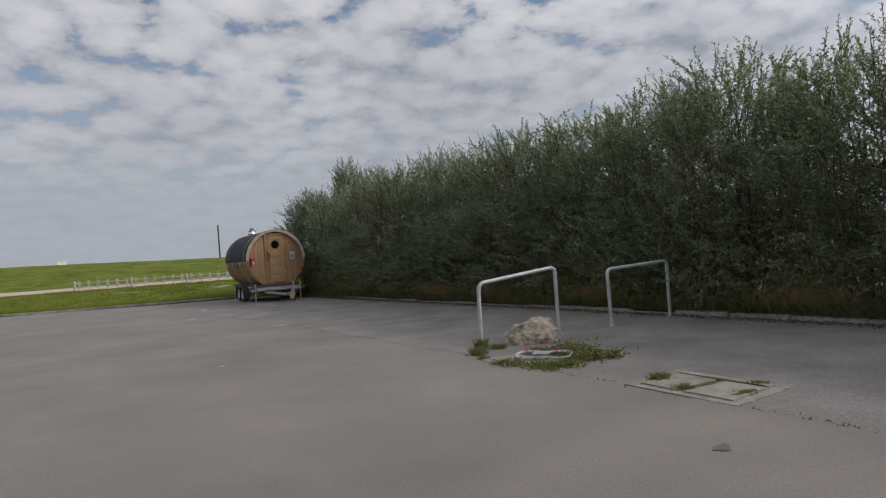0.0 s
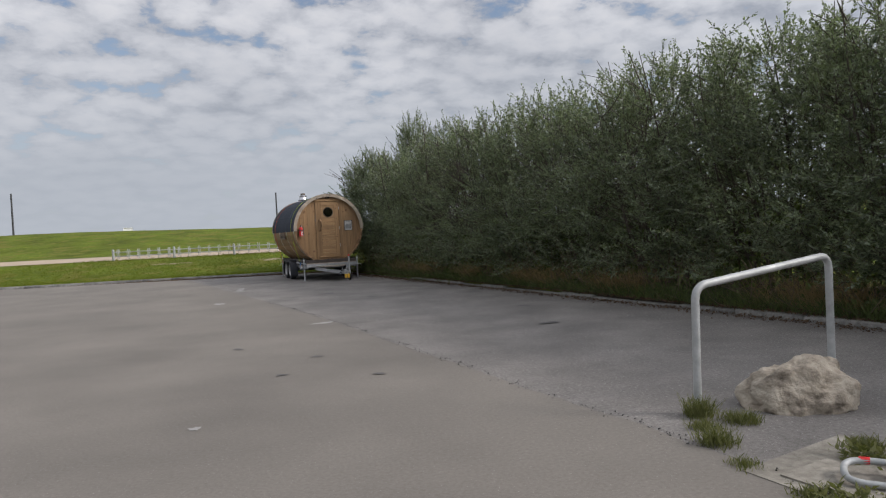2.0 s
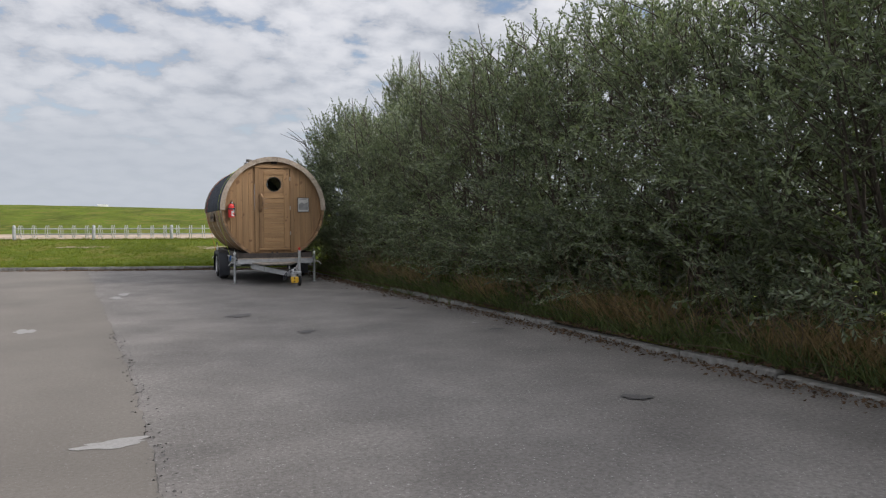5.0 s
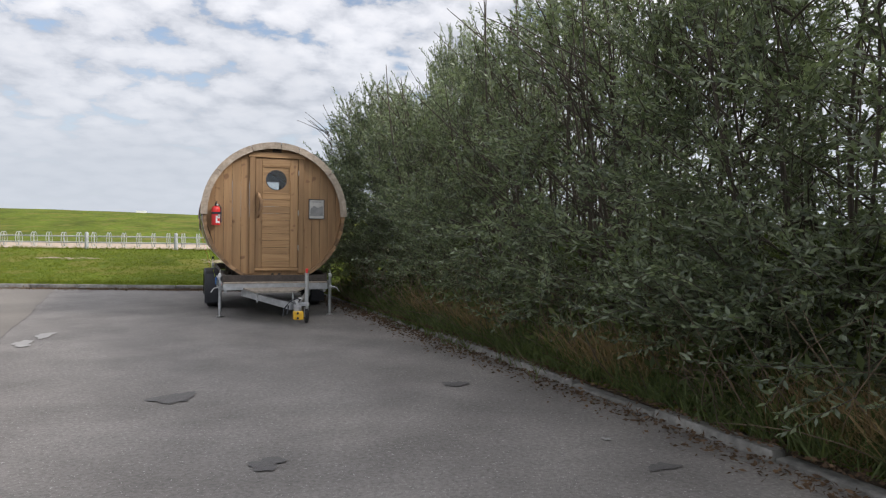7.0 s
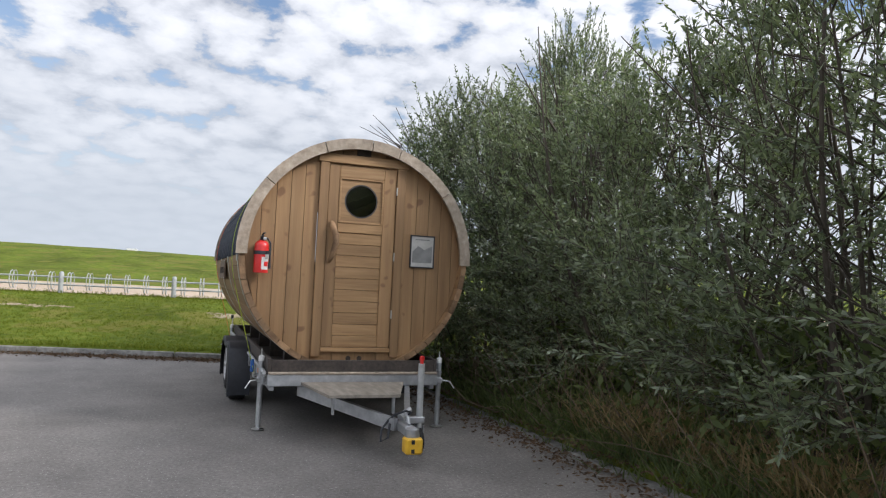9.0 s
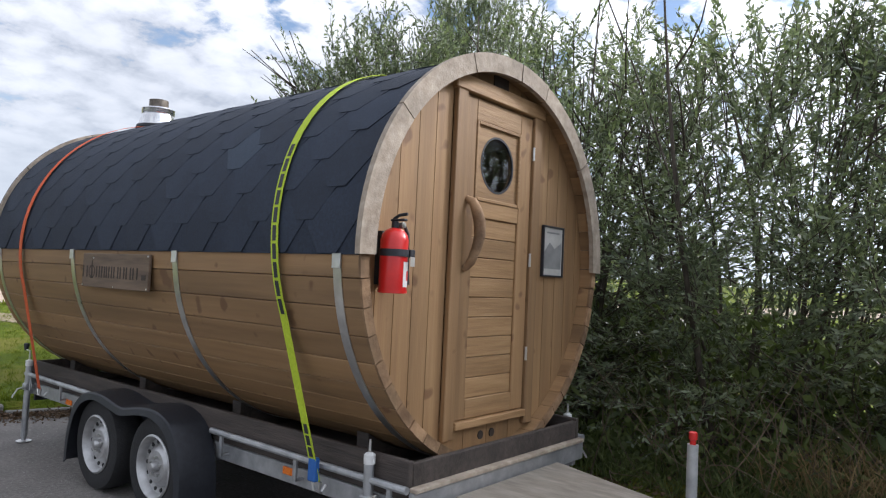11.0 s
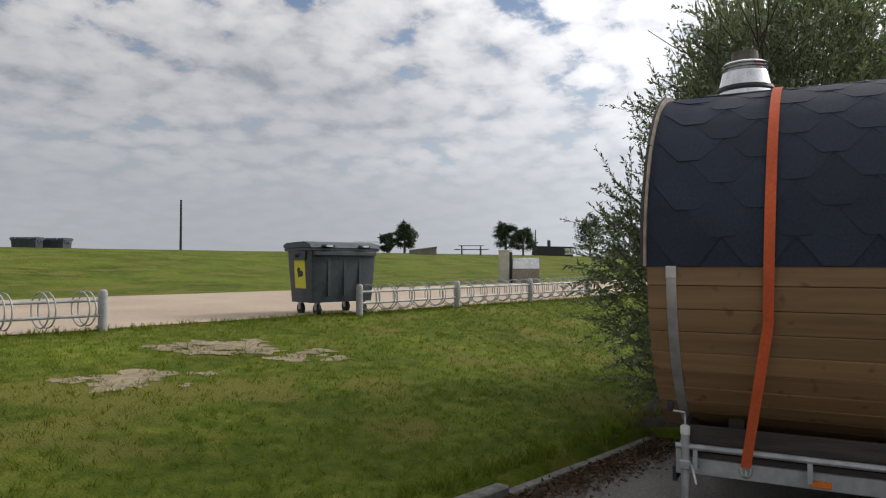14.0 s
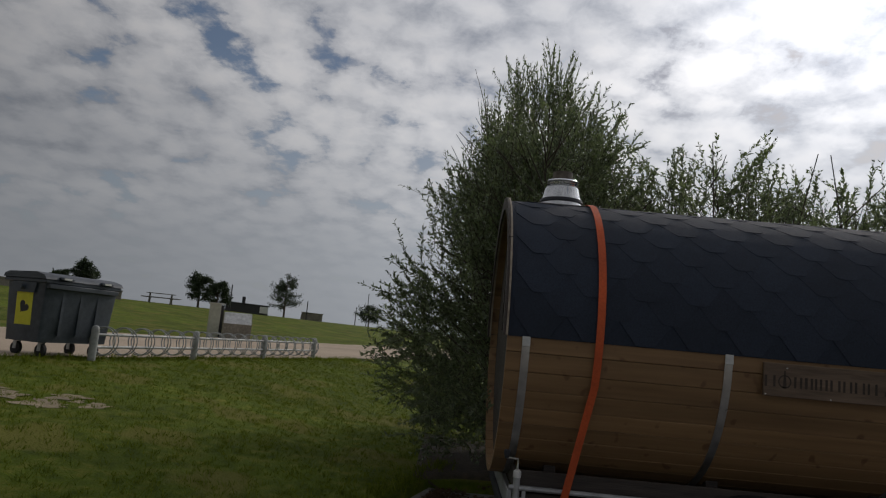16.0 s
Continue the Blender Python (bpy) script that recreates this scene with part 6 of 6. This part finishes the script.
v, f = scatter_blades(5200, under_hedge, (0.05, 0.27), (0.003, 0.007), 8, 0.75, 6)
tagged(new("hedge_weeds", numpy_mesh("hedge_weeds", v, f, WEED)), "tall dark weeds and grass under the hedge", "weeds", kind="stuff")


def dry_spots(rng):
    y0 = [-3.2, -5.6, -7.9, -8.6, -10.8, -14.5, -18.6, -1.6][rng.integers(0, 8)]
    y = y0 + rng.normal(0, 0.38)
    x = kerb_x(y) + 0.16 + abs(rng.normal(0, 0.24))
    return x, y, 0.06


v, f = scatter_blades(1900, dry_spots, (0.15, 0.5), (0.0025, 0.005), 9, 0.6, 5)
tagged(new("dry_weeds", numpy_mesh("dry_weeds", v, f, DRY)), "dry straw-coloured stalks under the hedge", "weeds", kind="stuff")


def broad_weeds():
    rng = np.random.default_rng(14)
    n = 44000
    y = np.where(rng.uniform(0, 1, n) < 0.45, rng.uniform(-9, 3, n), rng.uniform(-30, 3, n))
    back = rng.uniform(0, 1, n) < 0.7
    x = 1.42 - 0.050 * y + np.where(back, rng.uniform(0.7, 3.2, n), 0.15 + np.abs(rng.normal(0, 0.5, n)))
    b = np.stack([x, y, 0.07 + np.where(back, rng.uniform(0, 1.15, n), np.abs(rng.normal(0, 0.22, n)))], 1)
    d = rng.normal(0, 1, (n, 3)) + np.array([-0.4, 0, 0.4])
    return leaf_quads(b, d, rng.uniform(0.05, 0.13, n), rng.uniform(0.012, 0.03, n), rng)


def back_thicket():
    rng = np.random.default_rng(15)
    n = 60000
    y = rng.uniform(-32, 2.5, n)
    top = np.where(y > -6.5, 1.15, 2.3) + 0.25 * np.sin(1.7 * y) + 0.15 * np.sin(4.1 * y)
    x = 1.42 - 0.050 * y + rng.uniform(2.3, 3.7, n)
    b = np.stack([x, y, 0.07 + top * rng.uniform(0, 1, n)], 1)
    d = rng.normal(0, 1, (n, 3)) + np.array([0, 0, 0.5])
    return leaf_quads(b, d, rng.uniform(0.07, 0.15, n), rng.uniform(0.018, 0.036, n), rng)


v, f = back_thicket()
tagged(new("hedge_thicket", numpy_mesh("hedge_thicket", v, f, WEED)), "dark leafy thicket filling the back of the hedge", "thicket", kind="stuff")
v, f = broad_weeds()
tagged(new("broad_weeds", numpy_mesh("broad_weeds", v, f, WEED)), "leafy weeds filling the foot of the hedge", "weeds", kind="stuff")


def litter():
    rng = np.random.default_rng(4)
    n = 7500
    u = 0.3 - np.abs(rng.normal(0, 3.6, n))
    s = -0.06 - np.abs(rng.normal(0, 0.15, n))
    b = np.stack([CORNER.x + ALONG_F.x * u + NORMAL_F.x * s, CORNER.y + ALONG_F.y * u + NORMAL_F.y * s, 0.005 + np.abs(rng.normal(0, 0.012, n))], 1)
    m = 11000
    y = rng.uniform(-20, 4, m)
    x = 1.42 - 0.050 * y - 0.02 + rng.normal(-0.03, 0.14, m) - np.where(y > -4, np.abs(rng.normal(0, 0.12, m)), 0)
    b = np.concatenate([b, np.stack([x, y, np.where(np.abs(x - 1.42 + 0.050 * y) < 0.07, 0.075, 0.006) + np.abs(rng.normal(0, 0.008, m)) + np.where(x > 1.48 - 0.050 * y, 0.09, 0)], 1)])
    d = rng.normal(0, 1, (n + m, 3)) * np.array([1, 1, 0.25])
    return leaf_quads(b, d, rng.uniform(0.02, 0.055, n + m), rng.uniform(0.005, 0.012, n + m), rng)


v, f = litter()
tagged(new("leaf_litter", numpy_mesh("leaf_litter", v, f, LITTER)), "brown fallen leaves lying against the kerb", "leaves", kind="stuff")


def asphalt_crumbs():
    rng = np.random.default_rng(52)
    n = 900
    y = rng.uniform(-25, -6, n)
    y = np.where(rng.uniform(0, 1, n) < 0.6, np.round(y / 1.3) * 1.3 + rng.normal(0, 0.3, n), y)
    x = np.array([seam_x(q) for q in y]) + rng.normal(0.02, 0.035, n)
    b = np.stack([x, y, np.full(n, 0.002)], 1)
    d = rng.normal(0, 1, (n, 3)) * np.array([1, 1, 0.2])
    return leaf_quads(b, d, rng.uniform(0.006, 0.026, n), rng.uniform(0.003, 0.009, n), rng, 0.6)


v, f = asphalt_crumbs()
tagged(new("asphalt_crumbs", numpy_mesh("asphalt_crumbs", v, f, OIL)), "loose dark crumbs along the asphalt joint", "crumbs", kind="stuff")


def dead_twigs():
    rng = np.random.default_rng(44)
    n = 1300
    y = rng.uniform(-22, 3.0, n)
    x = 1.42 - 0.050 * y + 0.15 + np.abs(rng.normal(0, 0.5, n))
    a = np.stack([x, y, np.full(n, 0.07)], 1)
    b = a + np.stack([rng.normal(-0.18, 0.32, n), rng.normal(0, 0.4, n), rng.uniform(0.08, 1.0, n)], 1)
    vv, ff, _ = tubes(a, b, rng.uniform(0.003, 0.007, n), np.full(n, 0.0015), rng.uniform(-0.35, 0.35, (n, 1)), rng, 5, 4)
    return vv, ff


v, f = dead_twigs()
tagged(new("dead_twigs", numpy_mesh("dead_twigs", v, f, TWIG)), "dead brown twigs and stalks at the hedge foot", "twigs", kind="stuff")


def overgrown_edge(rng):
    y = rng.uniform(-5.5, 1.5)
    x = kerb_x(y) + 0.08 + rng.normal(0.05, 0.13)
    return x, y, 0.0


v, f = scatter_blades(420, overgrown_edge, (0.05, 0.18), (0.003, 0.006), 17, 0.6, 5)
tagged(new("edge_weeds", numpy_mesh("edge_weeds", v, f, WEED)), "weeds growing over the buried kerb", "weeds", kind="stuff")


def weed_tuft(x, y, r, h, n, seed, mat=TUFT, label="green grass tuft growing through the asphalt"):
    def spot(rng):
        return x + rng.normal(0, r * 0.45), y + rng.normal(0, r * 0.45), 0.0
    v, f = scatter_blades(n, spot, (h * 0.3, h), (0.0015, 0.0032), seed, 0.48, 3)
    tagged(new("grass_tuft", numpy_mesh("grass_tuft", v, f, mat)), label, "grass tuft", kind="stuff")


for i, (x, y, r, h, n) in enumerate([(-1.74, -16.98, 0.10, 0.17, 90), (-1.90, -17.20, 0.10, 0.08, 50), (-2.05, -17.46, 0.11, 0.12, 90), (-1.62, -17.22, 0.13, 0.09, 80), (-2.20, -17.80, 0.10, 0.05, 40),
                                     (-2.25, -18.25, 0.10, 0.06, 60), (-2.18, -18.52, 0.12, 0.07, 80), (-2.11, -18.72, 0.12, 0.06, 60), (-1.98, -18.92, 0.13, 0.08, 90), (-2.12, -19.02, 0.12, 0.05, 60),
                                     (-1.75, -18.86, 0.15, 0.10, 110), (-1.50, -18.82, 0.16, 0.14, 170), (-1.38, -18.55, 0.17, 0.13, 170), (-1.42, -18.20, 0.15, 0.09, 130), (-1.45, -17.92, 0.13, 0.07, 80),
                                     (-1.22, -18.85, 0.12, 0.07, 60), (-1.78, -20.17, 0.11, 0.09, 130), (-1.95, -20.62, 0.10, 0.07, 70), (-1.62, -20.64, 0.09, 0.03, 60), (-1.50, -20.45, 0.06, 0.03, 30), (-1.41, -20.90, 0.09, 0.05, 60), (-1.75, -21.06, 0.10, 0.04, 70)]):
    weed_tuft(x, y, r * 0.85, h * 0.88, int(n * 1.9), 100 + i)
def leafy_patch(spots, seed):
    rng = np.random.default_rng(seed)
    bs = []
    for x, y, r, h, n in spots:
        bs.append(np.stack([x + rng.normal(0, r * 0.5, n), y + rng.normal(0, r * 0.5, n), 0.008 + np.abs(rng.normal(0, h * 0.5, n))], 1))
    b = np.concatenate(bs)
    d = rng.normal(0, 1, b.shape) * np.array([1, 1, 0.5]) + np.array([0, 0, 0.35])
    return leaf_quads(b, d, rng.uniform(0.03, 0.075, len(b)), rng.uniform(0.006, 0.013, len(b)), rng)


v, f = leafy_patch([(-1.40, -18.62, 0.22, 0.12, 700), (-1.36, -18.30, 0.18, 0.10, 520), (-1.48, -18.86, 0.16, 0.08, 380), (-1.20, -18.90, 0.16, 0.05, 240),
                    (-2.20, -18.40, 0.16, 0.03, 240), (-2.08, -18.80, 0.18, 0.03, 300), (-1.86, -18.95, 0.18, 0.04, 300), (-1.62, -18.05, 0.14, 0.04, 200)], 77)
tagged(new("leafy_weeds", numpy_mesh("leafy_weeds", v, f, TUFT)), "low leafy green weeds over the concrete island", "weeds", kind="stuff")
# mossy joints of the covers
for i, (x, y, rx, ry) in enumerate([(-1.70, -20.655, 0.2, 0.03), (-1.475, -20.6, 0.02, 0.42), (-1.75, -21.06, 0.13, 0.04), (-1.46, -18.45, 0.15, 0.4), (-1.95, -18.9, 0.24, 0.1)]):
    tagged(part("moss_patch", blot(B(), x, y, rx, ry, 0, 0.4, 70 + i, z=0.0178 + 0.0004 * i), MOSS, smooth=None), "green moss and soil in a slab joint", "moss", "moss patches", kind="structure")


def build_far_tree(az, dist, base, height, width, seed, eye=(-5.17, 3.97), label="small windswept pine on the dyke", lean=0.0):
    x, y = toward(az, dist, eye)
    z = land(x, y) - base
    rng = np.random.default_rng(seed)
    ob = thing("pine_tree", (x, y, z), label, "tree", "small pines on the dyke")
    c = np.array([x, y, z])
    trunk = tube(B(), [(x, y, z - 0.1), (x + 0.05 * lean, y, z + height * 0.4), (x + 0.1 * lean, y + 0.04, z + height * 0.92)], [0.11, 0.08, 0.02], 8)
    part("trunk", trunk, BARK, ob)
    nl = 34
    h = rng.uniform(0.22, 0.93, nl)
    a = rng.uniform(0, 2 * math.pi, nl)
    ln = width * 0.5 * (1.12 - 0.75 * np.abs(h - 0.42) / 0.58) * rng.uniform(0.65, 1.1, nl)
    p0 = c + np.stack([0.1 * lean * h, 0 * h, h * height * 0.95], 1)
    p1 = p0 + np.stack([np.cos(a) * ln, np.sin(a) * ln, ln * rng.uniform(0.1, 0.6, nl)], 1)
    vv, ff, _ = tubes(p0, p1, np.full(nl, 0.03), np.full(nl, 0.01), rng.uniform(-0.1, 0.1, (nl, 1)), rng, 3, 4)
    attach(new("limbs", numpy_mesh("limbs", vv, ff, BARK)), ob)
    n = 5200
    k = rng.integers(0, nl, n)
    t = rng.uniform(0.35, 1.08, n)
    b = p0[k] + (p1 - p0)[k] * t[:, None] + rng.normal(0, width * 0.045, (n, 3))
    d = rng.normal(0, 1, (n, 3)) + np.array([0, 0, 0.5])
    vv, ff = leaf_quads(b, d, rng.uniform(0.10, 0.24, n), rng.uniform(0.02, 0.045, n), rng)
    attach(new("crown", numpy_mesh("crown", vv, ff, NEEDLE)), ob)


build_far_tree(59.3, 52, 0.3, 1.75, 1.3, 21, label="small rounded pine half hidden behind the dyke")
build_far_tree(60.7, 53, 0.2, 2.65, 1.9, 22)
build_far_tree(69.0, 61, 0.2, 3.2, 2.3, 23)
build_far_tree(70.4, 61.5, 0.2, 2.8, 2.1, 24)
build_far_tree(75.7, 73, 0.3, 4.8, 3.3, 25, label="slender young pine on the dyke crest")
build_far_tree(83.0, 92, 0.3, 3.0, 3.4, 26, (-5.85, 4.46))


# ---------------------------------------------------------------- kerbs, stone by stone
def build_kerbs():
    rng = random.Random(8)

    def stone(length, h, w, seed):
        r = random.Random(seed)
        bm = B()
        box(bm, -length / 2, length / 2, -w / 2, w / 2, -0.10, h, 0.014)
        for v in bm.verts:
            v.co += Vector((r.uniform(-0.004, 0.004), r.uniform(-0.005, 0.005), r.uniform(-0.006, 0.004) if v.co.z > 0 else 0))
        return to_mesh("kerb_stone", bm, KERB, 40)
    for name, start, along, normal, lengths, h, w, label in (
            ("kerb_1", CORNER + NORMAL_F * 0.0, -ALONG_F, NORMAL_F, 34, 0.092, 0.125, "grey concrete kerb between asphalt and grass bank"),
            ("kerb_2", CORNER + Vector((-0.056, 0.0)), Vector((0.050, -0.99875)), Vector((0.99875, 0.050)), 36, 0.085, 0.12, "low weathered kerb along the willow hedge")):
        kb = new(name)
        tagged(kb, label, "kerb", kind="structure")
        kinds = [stone(0.985, h, w, i) for i in range(5)]
        turn = math.atan2(along.y, along.x)
        for i in range(lengths):
            p = start + along * (0.5 + i)
            ob = attach(new("kerb_stone", kinds[i % 5]), kb)
            sink = (-0.06 if i < 2 else 0) if name == "kerb_1" else -0.075 if i < 7 else rng.choice([-0.012, -0.02, -0.03, -0.055, -0.008])
            ob.matrix_basis = Matrix.Translation((p.x + rng.uniform(-0.008, 0.008), p.y + rng.uniform(-0.008, 0.008), sink)) @ Matrix.Rotation(turn + rng.uniform(-0.012, 0.012), 4, "Z") @ Matrix.Rotation(rng.uniform(-0.03, 0.03), 4, "X")
        if name == "kerb_1":
            long = B()
            for a0, a1 in ((34.0, 75.0),):
                q0, q1 = start + along * a0, start + along * a1
                mid = (q0 + q1) / 2
                box(long, -(a1 - a0) / 2, (a1 - a0) / 2, -w / 2, w / 2, -0.1, h, 0.01, Matrix.Translation((mid.x, mid.y, 0)) @ Matrix.Rotation(turn, 4, "Z"))
            tagged(part("kerb_run", long, KERB, kb), kind="stuff")


build_kerbs()
